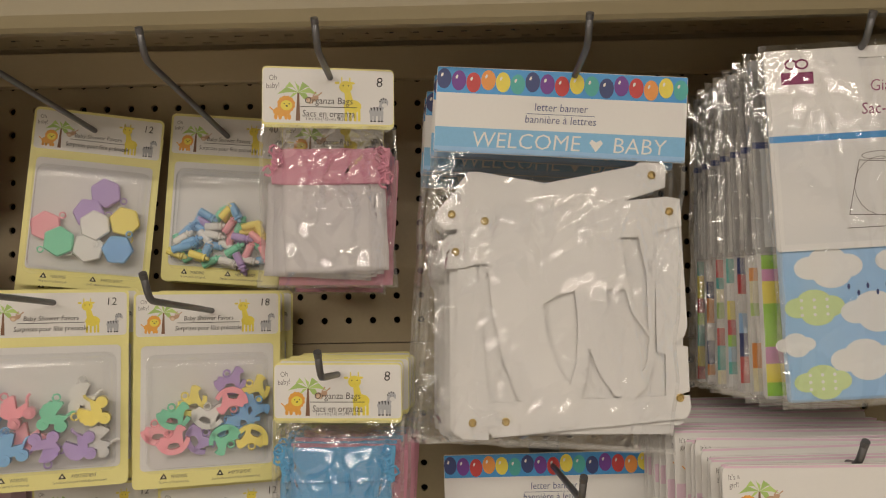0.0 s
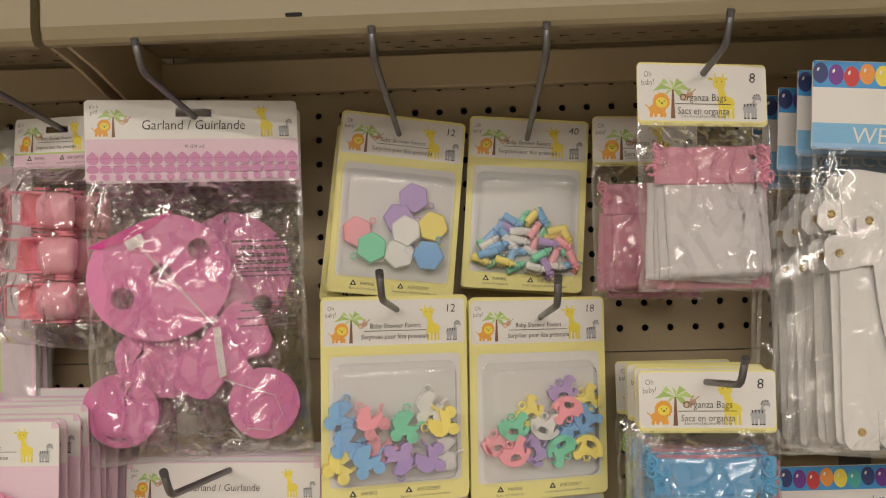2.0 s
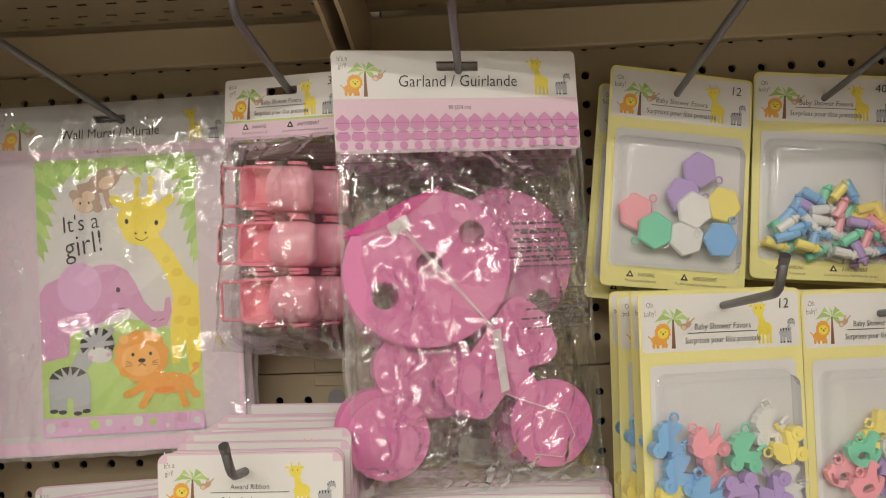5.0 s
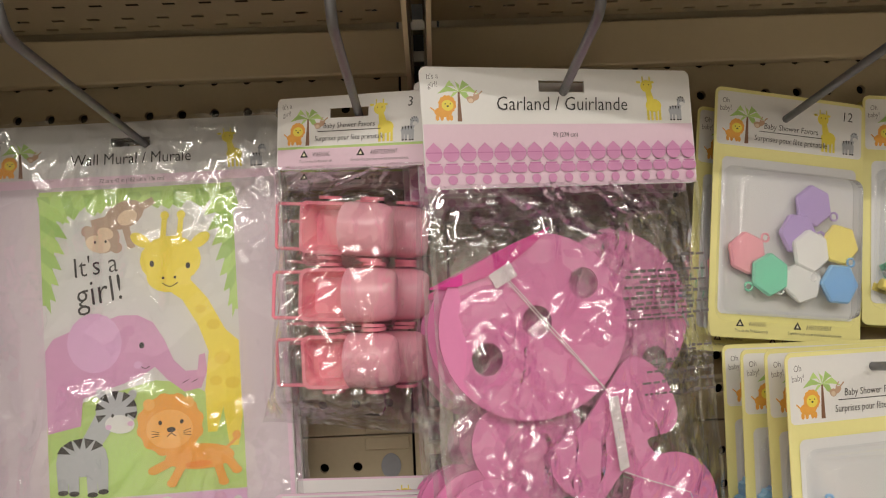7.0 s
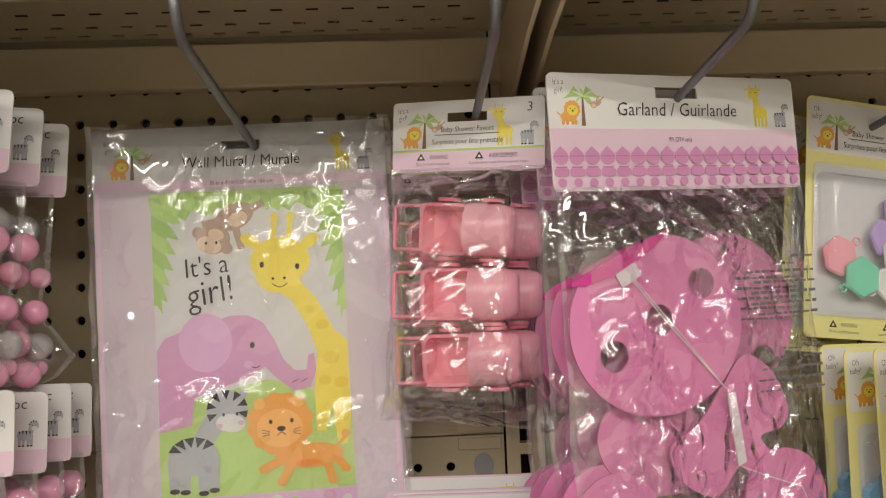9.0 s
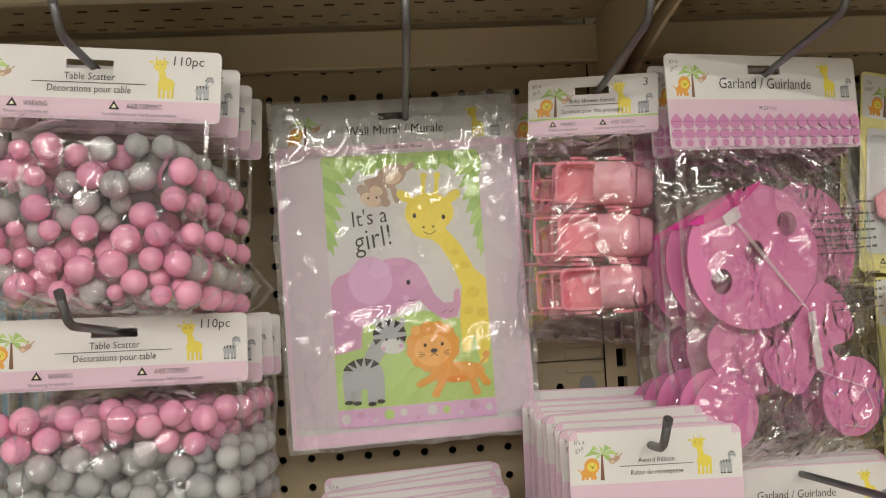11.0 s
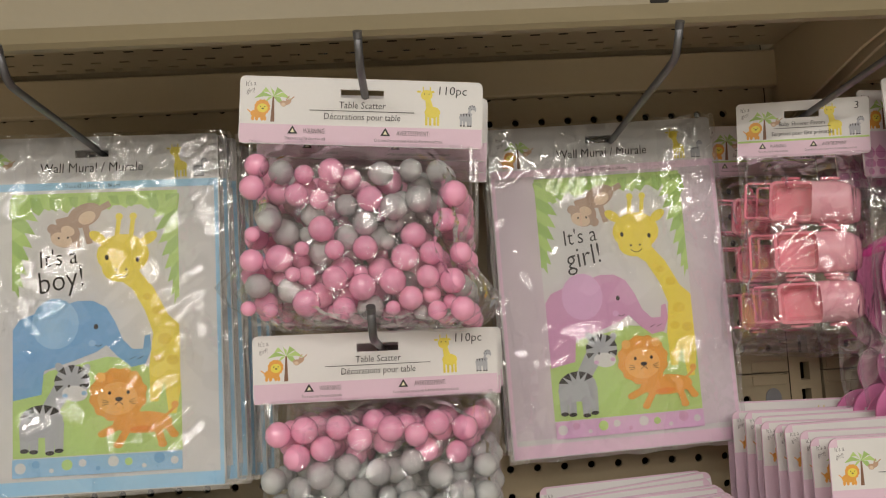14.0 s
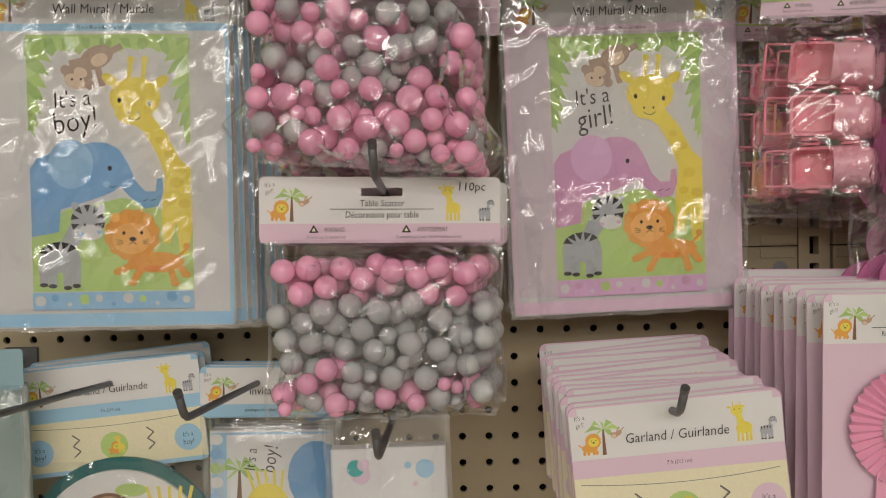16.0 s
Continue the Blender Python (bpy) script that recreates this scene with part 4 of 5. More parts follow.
# ---- pink bear garland pack ----
def garland_pack():
    W = .178
    ob = root("garland_pack", hang(-0.510, 0.714, 1.6065, 1.4, 15), "pink bear garland pack in clear film with header card", "garland pack", "garland packs")
    part("header_card", slotted_card(W, .072, .030, .007, .011, .004, .0012), WHITE, ob)
    a = Art()
    a.rect(-W / 2 + .0005, W / 2 - .0005, -.0715, -.034, PINKC)
    a.header(W - .004, .033, "Garland / Guirlande", ts=.365)
    a.text("9ft (274 cm)", 0, -.042, .0042, INK, .8)
    PINKD = material("deep pink print", (0.52, 0.17, 0.38), 0.42)
    for k in range(17):
        x = -W / 2 + .0058 + k * (W - .0116) / 16
        a.poly([(x - .0047, -.0492), (x, -.0448), (x + .0047, -.0492)], PINKM)
        a.oval(x, -.0515, .0050, .0046, PINKM, n=14)
        a.line(x - .0048, -.0508, x + .0048, -.0508, .0007, PINKD)
        a.rect(x - .0030, x + .0030, -.0632, -.0575, PINKM)
        a.line(x - .0036, -.0575, x + .0036, -.0575, .0008, PINKD)
        a.oval(x - .0036, -.0605, .0014, .0024, PINKM, n=8)
        a.oval(x + .0036, -.0605, .0014, .0024, PINKM, n=8)
        a.oval(x, -.0668, .0029, .0027, PINKM, n=12)
    a.build("print", ob, "pink scalloped garland print and black lettering")
    # two bears folded flat: heads with punched holes, tied waists, round paws and feet
    def head(cx, cz, rx, rz, rot):
        pts = []
        for x, z in oval(cx, cz, rx, rz, 64, rot):
            lid = cz + .028 + (x - cx + .050) * .47
            pts.append((x, min(z, lid)))
        return pts

    part("bear_head", sheet([head(.018, -.152, .060, .054, 8)] + [oval(hx, hz, .0092, .0092, 20) for hx, hz in ((.052, -.182), (.020, -.152))], .0060, .0007, PINKFOAM), None, ob, "paler pink card head of the bear behind")
    part("bear_head", sheet([head(-.031, -.1535, .0585, .0540, 8)] + [oval(hx, hz, .0094, .0094, 20) for hx, hz in ((-.0617, -.1704), (-.030, -.1513), (.001, -.1308))], -.0072, .0007, PINKFOAM), None, ob, "pink card head with punched holes")
    waist = rounded([(.011, -.196), (.030, -.177), (.050, -.189), (.059, -.212), (.053, -.2235), (.037, -.2275), (.043, -.240), (.030, -.252), (.020, -.2440), (.004, -.2590), (-.012, -.255), (-.0235, -.2445), (-.0270, -.2270), (-.006, -.2150)])
    for nm, pts, y in (("bear_body", oval(-.032, -.226, .040, .030, 32, -18), .0030), ("bear_waist", waist, -.0045), ("bear_foot", oval(-.0644, -.2665, .0285, .0285, 36), -.0030), ("bear_foot", oval(-.070, -.262, .0280, .0280, 36), .0046), ("bear_paw", oval(.0510, -.2665, .0300, .0305, 36), -.0062)):
        part(nm, prism(pts, y, y + .0014), PINKFOAM, ob)
    part("bear_bow", prism([(-.088, -.1275), (-.080, -.1235), (-.046, -.1070), (-.018, -.0965), (-.030, -.1070), (-.047, -.1185), (-.060, -.1240), (-.078, -.1285)], -.0096, -.0086), HOTPINK, ob)
    for d in (0, .0016):
        part("string", tube([(-.050 + d, -.0098, -.124), (-.022 + d * 1.5, -.0100, -.158), (.012, -.0100, -.197)], .00038, 6), P_WHT, ob, "thin white string")
    part("string", tube([(.018, -.0095, -.243), (.034, -.0098, -.250), (.060, -.0098, -.260), (.066, -.0098, -.276), (.056, -.0098, -.290), (.036, -.0098, -.286)], .0004, 6), P_WHT, ob, "thin white string")
    part("white_tie", prism([(.0105, -.199), (.0165, -.198), (.0205, -.240), (.0145, -.242)], -.0110, -.0100), P_WHT, ob, "white paper tie")
    part("tag", moved(prism(rrect(-.0075, .0075, -.0045, .0045, .001), -.0106, -.0098), pose(-.050, 0, -.1235, 0, -28, 0)), P_WHT, ob, "small white paper tag")
    b = Art(-.0140)
    rw = random.Random(2)
    for k, z in enumerate((-.118, -.127, -.1335, -.140, -.1465, -.153, -.173, -.180, -.1865, -.193, -.1995)):
        x = .080
        while x > (.066 if k in (0, 6) else .034):
            w = rw.uniform(.002, .006)
            b.rect(x - w, x, z, z + rw.choice((.0013, .0018)), SOFTINK)
            x -= w + .0012
    b.build("bag_lettering", ob, "faint reversed grey lettering on the film")
    clear("bag", film(W, .240, -.070, .0185, 41, .0042, 64, 80, .02, 16, 30, CRINKLE), ob)
    return ob


GARL = garland_pack()
stack(GARL, 3, 0.022, rng, 0.002, 1.0, 2, drift=(-0.004, -0.004), turn=.25)


# ---- toy pram favours ----
def pram_pack():
    W = .100
    ob = root("pram_favor_pack", hang(-0.640, 0.730, 1.5995, -3.0, -18), "three pink plastic toy prams in a clear bag with header card", "favor pack", "pram favor packs")
    part("header_card", slotted_card(W, .046, .026, .006, .011, .003, .001), WHITE, ob)
    a = Art()
    a.rect(-W / 2 + .0005, W / 2 - .0005, -.0455, -.033, PINKC)
    a.rect(-W / 2 + .0005, W / 2 - .0005, -.033, -.0315, GRASSP)
    a.header(W - .003, .0315, "Baby Shower Favors", "Surprises pour f\u00eate pr\u00e9natale", count="3", ts=.150)
    a.warn(-W / 2 + .006, W / 2 - .004, -.0385, .0040)
    a.build("print", ob, "jungle animal print with black lettering")
    # toy pram: open basin, ribbed hood, square push bar and four wheels
    def dome():
        vs, fs = [], []
        nu, nv = 14, 10
        for i in range(nu + 1):
            u = math.pi / 2 * i / nu
            for k in range(nv + 1):
                v = math.pi * k / nv
                rib = 1 + .018 * (k % 2)
                vs.append((.001 + .036 * math.sin(u) ** .8 * rib, -.017 * math.cos(u) ** .55 * math.sin(v) * rib + .004, .0195 * math.cos(v) * (1 - .42 * (i / nu) ** 3)))
        for i in range(nu):
            for k in range(nv):
                q = i * (nv + 1) + k
                fs.append((q, q + nv + 1, q + nv + 2, q + 1))
        return mesh_of("hood", vs, fs, [HOODP], None, True)

    hood = dome()
    rim_o, rim_i = rrect(-.035, .004, -.019, .019, .006), rrect(-.0325, .003, -.0165, .0165, .005)
    floor_i = rrect(-.028, .003, -.013, .013, .004)
    bm = bmesh.new()
    loops = [[bm.verts.new((x, y, z)) for x, z in pts] for pts, y in ((floor_i, .013), (rim_o, .004), (rim_o, -.003), (rim_i, -.003), (floor_i, .010))]
    n = len(rim_o)
    for A, B in zip(loops, loops[1:]):
        for k in range(n):
            bm.faces.new((A[k], A[(k + 1) % n], B[(k + 1) % n], B[k]))
    bm.faces.new(loops[-1])
    bm.faces.new(loops[0][::-1])
    bmesh.ops.recalc_face_normals(bm, faces=bm.faces)
    bme = bpy.data.meshes.new("basin")
    bm.to_mesh(bme)
    bm.free()
    bme.materials.append(SALMON)
    hb = tube([(-.034, 0, .0165), (-.055, 0, .0165), (-.056, 0, .0155), (-.056, 0, -.0155), (-.055, 0, -.0165), (-.034, 0, -.0165)], .0013, 8)
    hme = bpy.data.meshes.new("push_bar")
    hb.to_mesh(hme)
    hb.free()
    hme.materials.append(SALMON)
    wb = moved(prism(oval(0, 0, .0085, .0085, 18), -.0012, .0012), pose(0, 0, 0, 90))
    wme = bpy.data.meshes.new("wheel")
    wb.to_mesh(wme)
    wb.free()
    wme.materials.append(SALMON)
    for col in (0, 1):
        for row in range(3):
            b = part("toy_pram", bme, None, ob, "glossy salmon pink toy pram")
            b.matrix_local = pose(.002 + .012 * col + .002 * row * (1 - col), -.010 + .030 * col, -.0845 - .0402 * row, (4, -3, 2)[row], (3, -1, -3)[row], (-4, 3, 0)[row]) @ Matrix.Scale(.85, 4)
            part("hood", hood, None, b, "paler ribbed pink hood")
            part("push_bar", hme, None, b)
            for wx in (-.016, .018):
                for wz in (-.0218, .0218):
                    part("wheel", wme, None, b).matrix_local = pose(wx, .008, wz)
    clear("bag", film(W * 1.02, .162, -.044, .027, 55, .0040, 44, 60, .05, 14, 26, CRINKLE, lambda v: 1 - .06 * math.sin(3.1 * v) + .05 * max(0, v - .85) / .15), ob)
    return ob


PRAM = pram_pack()
stack(PRAM, 1, 0.062, rng, 0.002, .8, 2, drift=(-.010, -.006), turn=.6)


# ---- favour cards with a blister of small charms ----
def blister(x0, x1, z0, z1, d, r=.008):
    """A clear moulded tray: rounded front, sloping sides, flat flange."""
    rings = []
    for inset, y in ((-.004, -.0004), (0, -.0006), (.0012, -.004), (.003, -d + .002), (.006, -d), (.012, -d)):
        rings.append([(x, y, z) for x, z in rrect(x0 + inset, x1 - inset, z0 + inset, z1 - inset, max(.002, r - inset * .3), 5)])
    n = len(rings[0])
    vs = [v for ring in rings for v in ring]
    fs = [tuple(range((len(rings) - 1) * n, len(rings) * n))]
    for i in range(len(rings) - 1):
        for k in range(n):
            a, b = i * n + k, i * n + (k + 1) % n
            fs.append((a, b, b + n, a + n))
    return mesh_of("blister", vs, fs, [BLISTER], None, True)


def charm_hex(r, t=.004):
    bm = prism(oval(0, 0, r, r, 6), -t / 2, t / 2)
    bmesh.ops.bevel(bm, geom=bm.edges[:], offset=.0012, segments=1, affect="EDGES")
    loop = tube([(r + .003 + .0028 * math.cos(2 * math.pi * k / 12), 0, .0028 * math.sin(2 * math.pi * k / 12)) for k in range(13)], .0008, 6)
    return merge(bm, loop)


def charm_bottle():
    prof = [(-.0105, .0032), (-.010, .0040), (.0025, .0040), (.0040, .0028), (.0048, .0042), (.0062, .0042), (.0066, .0024), (.0095, .0020), (.0106, .0008)]
    n = 10
    bm = bmesh.new()
    rings = [[bm.verts.new((x, r * math.cos(2 * math.pi * k / n), r * math.sin(2 * math.pi * k / n))) for k in range(n)] for x, r in prof]
    for a, b in zip(rings, rings[1:]):
        for k in range(n):
            bm.faces.new((a[k], a[(k + 1) % n], b[(k + 1) % n], b[k]))
    bm.faces.new(rings[0][::-1])
    bm.faces.new(rings[-1])
    bmesh.ops.recalc_face_normals(bm, faces=bm.faces)
    return bm


def ring(cx, cz, r, wire, n=14):
    return tube([(cx + r * math.cos(2 * math.pi * k / n), 0, cz + r * math.sin(2 * math.pi * k / n)) for k in range(n + 1)], wire, 6)


def charm_carriage():
    """A little pram: fluted round hood, scooped body, two chunky wheels, hanging loop."""
    t = .0030
    hood = prism([(.001, .000)] + [((.0112 + .0009 * (k % 2)) * math.cos(radians(60 + 12 * k)), (.0112 + .0009 * (k % 2)) * math.sin(radians(60 + 12 * k))) for k in range(11)], -t, t)
    body = prism([(-.0115, .000), (.0115, .000)] + oval(0, 0, .0105, .0080, 9, 0, -15, -165), -t - .0004, t + .0004)
    grip = tube([(.010, 0, .000), (.0135, 0, .0035), (.0160, 0, .0040)], .0014, 6)
    wheels = [prism(oval(x, -.0090, .0050, .0050, 14), -t - .0010, t + .0010) for x in (-.0070, .0070)]
    hubs = [prism(oval(x, -.0090, .0020, .0020, 10), -t - .0018, t + .0018) for x in (-.0070, .0070)]
    return merge(hood, body, grip, ring(-.001, .0140, .0030, .0009), *wheels, *hubs)


def charm_horse():
    """A rocking horse on a broad curved rocker, with a hanging loop."""
    t = .0024
    rocker = prism(oval(0, .003, .0150, .0150, 15, 0, 190, 350) + oval(0, .004, .0115, .0110, 15, 0, 350, 190), -t, t)
    body = prism(rounded([(-.0110, -.002), (-.0105, .005), (-.002, .0035), (.002, .008), (.005, .0135), (.009, .0130), (.0125, .0085), (.009, .0070), (.0085, .000), (.0100, -.0075), (.0060, -.0085), (.004, -.002), (-.004, -.002), (-.006, -.0085), (-.0100, -.0075)], 2), -t, t)
    return merge(rocker, body, ring(-.003, .0075, .0030, .0010))


def mesh_from(bm, name, mats):
    out = {}
    base = bpy.data.meshes.new(name)
    bm.to_mesh(base)
    bm.free()
    for mt in mats:
        me = base.copy()
        me.materials.append(mt)
        out[mt] = me
    bpy.data.meshes.remove(base)
    return out


CHARM_MATS = [P_PINK, P_GREEN, P_YEL, P_BLUE, P_PUR, P_WHT]
CHARMS = {"hexagon_charm": mesh_from(charm_hex(.0152), "hexagon_charm", CHARM_MATS), "bottle_charm": mesh_from(charm_bottle(), "bottle_charm", CHARM_MATS),
          "carriage_charm": mesh_from(charm_carriage(), "carriage_charm", CHARM_MATS), "rocking_horse_charm": mesh_from(charm_horse(), "rocking_horse_charm", CHARM_MATS)}


def favor_card(m, W, H, count, kind, places, label, tray):
    ob = root("favor_card", m, label, "favor card", "baby shower favor cards")
    part("card", slotted_card(W, H, .032, .006, .012, .005, .0006), YELC, ob)
    a = Art()
    a.poly(rrect(-W / 2 + .002, W / 2 - .002, -.0405, -.0025, .003), WHITE)
    a.header(W - .005, .036, "Baby Shower Favors", "Surprises pour f\u00eate pr\u00e9natale", tag=("Oh", "baby!"), count=count, ts=.165, z0=-.003)
    a.poly(rrect(-W / 2 + .0065, W / 2 - .0065, -H + .016, -.049, .004), GREY)
    a.warn(-W / 2 + .008, W / 2 - .008, -H + .008, .0045)
    a.build("print", ob, "jungle animal print with yellow border")
    for x, y, z, rot, c, *flip in places:
        b = part(kind, CHARMS[kind][CHARM_MATS[c]], None, ob)
        big = 1.0 if kind in ("carriage_charm", "rocking_horse_charm") else 1.0
        b.matrix_local = pose(x, y - .001, z, flip[0] if flip else 0, rot, flip[1] if len(flip) > 1 else 0) @ Matrix.Scale(big, 4)
    cl = part("blister", blister(*tray, .016), None, ob, "clear moulded plastic tray")
    cl.visible_shadow = False
    return ob


W1 = .121
hexes = [(.014, -.006, -.079, 20, 4), (.001, -.008, -.100, 0, 4), (-.037, -.006, -.116, -40, 0), (-.0225, -.011, -.1300, 150, 1), (.0085, -.0115, -.1115, 80, 5), (.0040, -.0095, -.1335, 160, 5), (.0345, -.008, -.1050, 70, 2), (.0315, -.012, -.1330, -60, 3)]
F1 = favor_card(hang(-0.331, 0.794, 1.6035, -6.0, 12), W1, .174, "12", "hexagon_charm", hexes, "yellow-edged favor card with pastel hexagon charms in a blister", (-.052, .052, -.159, -.056))
stack(F1, 1, 0.018, rng, .002, 2, 2, drift=(-.006, -.010))
rb = random.Random(17)
bots = []
for k in range(40):
    row = k // 8
    u, v = (k % 8) / 7 - .5, row / 4
    bots.append((u * (.088 - .018 * v) + rb.uniform(-.004, .004) + .003, -.004 - .0042 * rb.choice((0, 1, 2)), -.1455 + .047 * v * (1 - 1.4 * u * u) + rb.uniform(-.003, .003), rb.choice((-1, 1)) * rb.uniform(5, 75), rb.choice((0, 1, 2, 3, 3, 4, 1, 5, 2))))
F2 = favor_card(hang(-0.209, 0.817, 1.6025, -4.5, 2), .118, .170, "40", "bottle_charm", bots, "yellow-edged favor card with forty tiny pastel bottles in a blister", (-.049, .049, -.154, -.056))
stack(F2, 1, 0.012, rng, .002, 2, 2, drift=(.002, -.004))
cars = [(-.047, -.005, -.096, 20, 3), (-.0245, -.011, -.1000, -35, 0), (.005, -.010, -.1060, 10, 1), (.027, -.006, -.0920, 0, 5), (.0350, -.012, -.1055, -100, 2), (-.043, -.008, -.117, 10, 3), (-.0275, -.013, -.1310, -15, 3), (-.0015, -.012, -.1340, 175, 4), (.0240, -.010, -.1345, -95, 4), (-.048, -.006, -.135, 30, 2), (-.016, -.006, -.124, -35, 0), (.040, -.006, -.130, 20, 5)]
F3 = favor_card(hang(-0.336, 0.708, 1.4305, -0.6, 18), .126, .172, "12", "carriage_charm", cars, "yellow-edged favor card with pastel baby carriage charms in a blister", (-.052, .052, -.155, -.056))
stack(F3, 3, 0.022, rng, .003, 1.2, 2, drift=(-.001, -.001), turn=.2)
hor = [(.019, -.006, -.0830, 0, 4), (-.015, -.008, -.1000, -20, 2), (-.0300, -.011, -.1110, 10, 1), (-.001, -.011, -.1120, 25, 5), (.0205, -.0125, -.0990, 190, 0), (.0405, -.007, -.0920, -10, 2), (.0390, -.010, -.1060, 65, 3), (.028, -.008, -.1170, -15, 3), (-.0300, -.012, -.1330, -8, 0), (-.008, -.008, -.1330, 70, 4), (.0145, -.012, -.1330, 160, 1), (.0395, -.012, -.1340, -150, 2), (-.0430, -.006, -.1250, 0, 0), (.020, -.005, -.125, 0, 3)]
F4 = favor_card(hang(-0.212, 0.752, 1.4262, -0.8, 18), .130, .177, "18", "rocking_horse_charm", hor, "yellow-edged favor card with pastel rocking horse charms in a blister", (-.053, .053, -.160, -.058))
stack(F4, 2, 0.024, rng, .003, 1.2, 2, drift=(.001, -.001), turn=.2)
LF = favor_card(hang(-0.34, 0.800, 1.2405, 1.0, 6), .121, .172, "12", "carriage_charm", cars[:4], "yellow-edged favor card hanging on a low hook", (-.052, .052, -.158, -.056))
copy_thing(LF, hang(-0.212, 0.790, 1.2405, 2.0, 8))
stack(LF, 1, .02, rng)


# ---- organza bag packs ----
def folded(w, h, y, seed, amp=.0012, nx=14, ny=16, ripple=0.0):
    vs, fs = [], []
    for j in range(ny + 1):
        for i in range(nx + 1):
            x, z = (i / nx - .5) * w, -j / ny * h
            e = noise.noise(Vector((x * 40 + seed, z * 24, seed))) + .7 * (1 - 2 * abs(noise.noise(Vector((x * 26 + z * 18, seed * 2, z * 30)))))
            vs.append((x + .0012 * noise.noise(Vector((seed, z * 60, 1))), y + amp * e + ripple * math.sin(i * 2.1 + seed) * (1 - j / ny), z + .001 * noise.noise(Vector((x * 60, seed, 2)))))
    for j in range(ny):
        for i in range(nx):
            a = j * (nx + 1) + i
            fs.append((a, a + 1, a + nx + 2, a + nx + 1))
    return vs, fs


def cloth(name, mat, parent, w, h, x, z, y, rot, seed, ripple=0.0, label=""):
    vs, fs = folded(w, h, y, seed, ripple=ripple)
    ob = part(name, mesh_of(name, vs, fs, [mat], None, True), None, parent, label)
    ob.matrix_local = pose(x, 0, z, 0, rot, 0)
    so = ob.modifiers.new("thick", "SOLIDIFY")
    so.thickness = .0012
    return ob


def organza_pack(m, W, HH, front, back, label, body_w, body_h):
    ob = root("organza_bag_pack", m, label, "organza pack", "organza bag packs")
    part("header_card", slotted_card(W, HH, .028, .0055, .011, .004, .0012), YELC, ob)
    a = Art()
    a.poly(rrect(-W / 2 + .0005, W / 2 - .0005, -HH + .004, -.0015, .003), WHITE)
    a.header(W - .003, HH - .007, "Organza Bags", "Sacs en organza", tag=("Oh", "baby!"), count="8", ts=.185, z0=-.002)
    a.text("3 in x 4 in (7.62 cm x 10.16 cm)", 0, -HH + .0065, .0036, INK, .8)
    a.build("print", ob, "jungle animal print with yellow edge")
    for k in range(3):
        cloth("folded_bag", back, ob, body_w, body_h - .004 * k, .006 + .003 * k, -HH - .018 - .002 * k, .004 + .003 * k, 1.5 * k, 3.1 * k, 0.0)
    for k in range(4):
        cloth("folded_bag", front, ob, body_w * (.90 + .03 * (k % 2)), body_h * .68, .004 - .003 * k, -HH - .043 - .0015 * k, -.007 + .002 * k, -2.5 + 1.7 * k, 7.7 * k + 2, 0.0)
    drawn = back if front is ORG_W else front
    cloth("gathered_top", drawn, ob, body_w * 1.02, .029, .002, -HH - .018, -.0085, -1, 5.5, .0016, "gathered drawstring edge")
    cloth("gathered_top", drawn, ob, body_w * .92, .022, .000, -HH - .024, -.0065, 2, 9.5, .0018, "gathered drawstring edge")
    rk = random.Random(int(W * 1e4))
    for sx, n in ((-1, 5), (1, 7)):
        for q in range(n):
            x, z = sx * (body_w / 2 - .002 + rk.uniform(-.004, .005)), -HH - .020 - .0042 * q
            loop = [(x + .0042 * math.cos(k * .9 + q) * (1 - .3 * (k % 2)), -.0105 + .0015 * math.sin(k * 1.3), z + .0040 * math.sin(k * .9 + q)) for k in range(7)]
            part("ribbon_knot", tube(loop, .0011, 6), drawn, ob)
    clear("bag", film(W * 1.02, body_h + .022, -HH + .002, .015, 61 if front is ORG_W else 67, .0034, 40, 52, .02, 18, 40, CRINKLE, lambda v: 1 + .02 * math.sin(7 * v)), ob)
    return ob


OG = organza_pack(hang(-0.084, 0.664, 1.6085, -0.8, 9), .107, .050, ORG_W, ORG_P, "white and pink organza favor bags in clear film pack", .092, .110)
organza_pack(hang(-0.101, 0.795, 1.5965, -1.2, 1), .100, .048, ORG_P, ORG_P, "pink organza favor bags in clear film pack at the hook's back", .086, .108)
OB = organza_pack(hang(-0.084, 0.688, 1.3650, -0.6, -2), .108, .050, ORG_B, ORG_P, "blue organza favor bags in clear film pack", .092, .110)
stack(OB, 5, .018, rng, .002, 1, 2, drift=(.001, -.0005), turn=.1)
OGR = organza_pack(hang(-0.083, 0.80, 1.3630, 0, 0), .108, .050, LIME, LIME, "green organza favor bags hanging behind the blue ones", .092, .110)


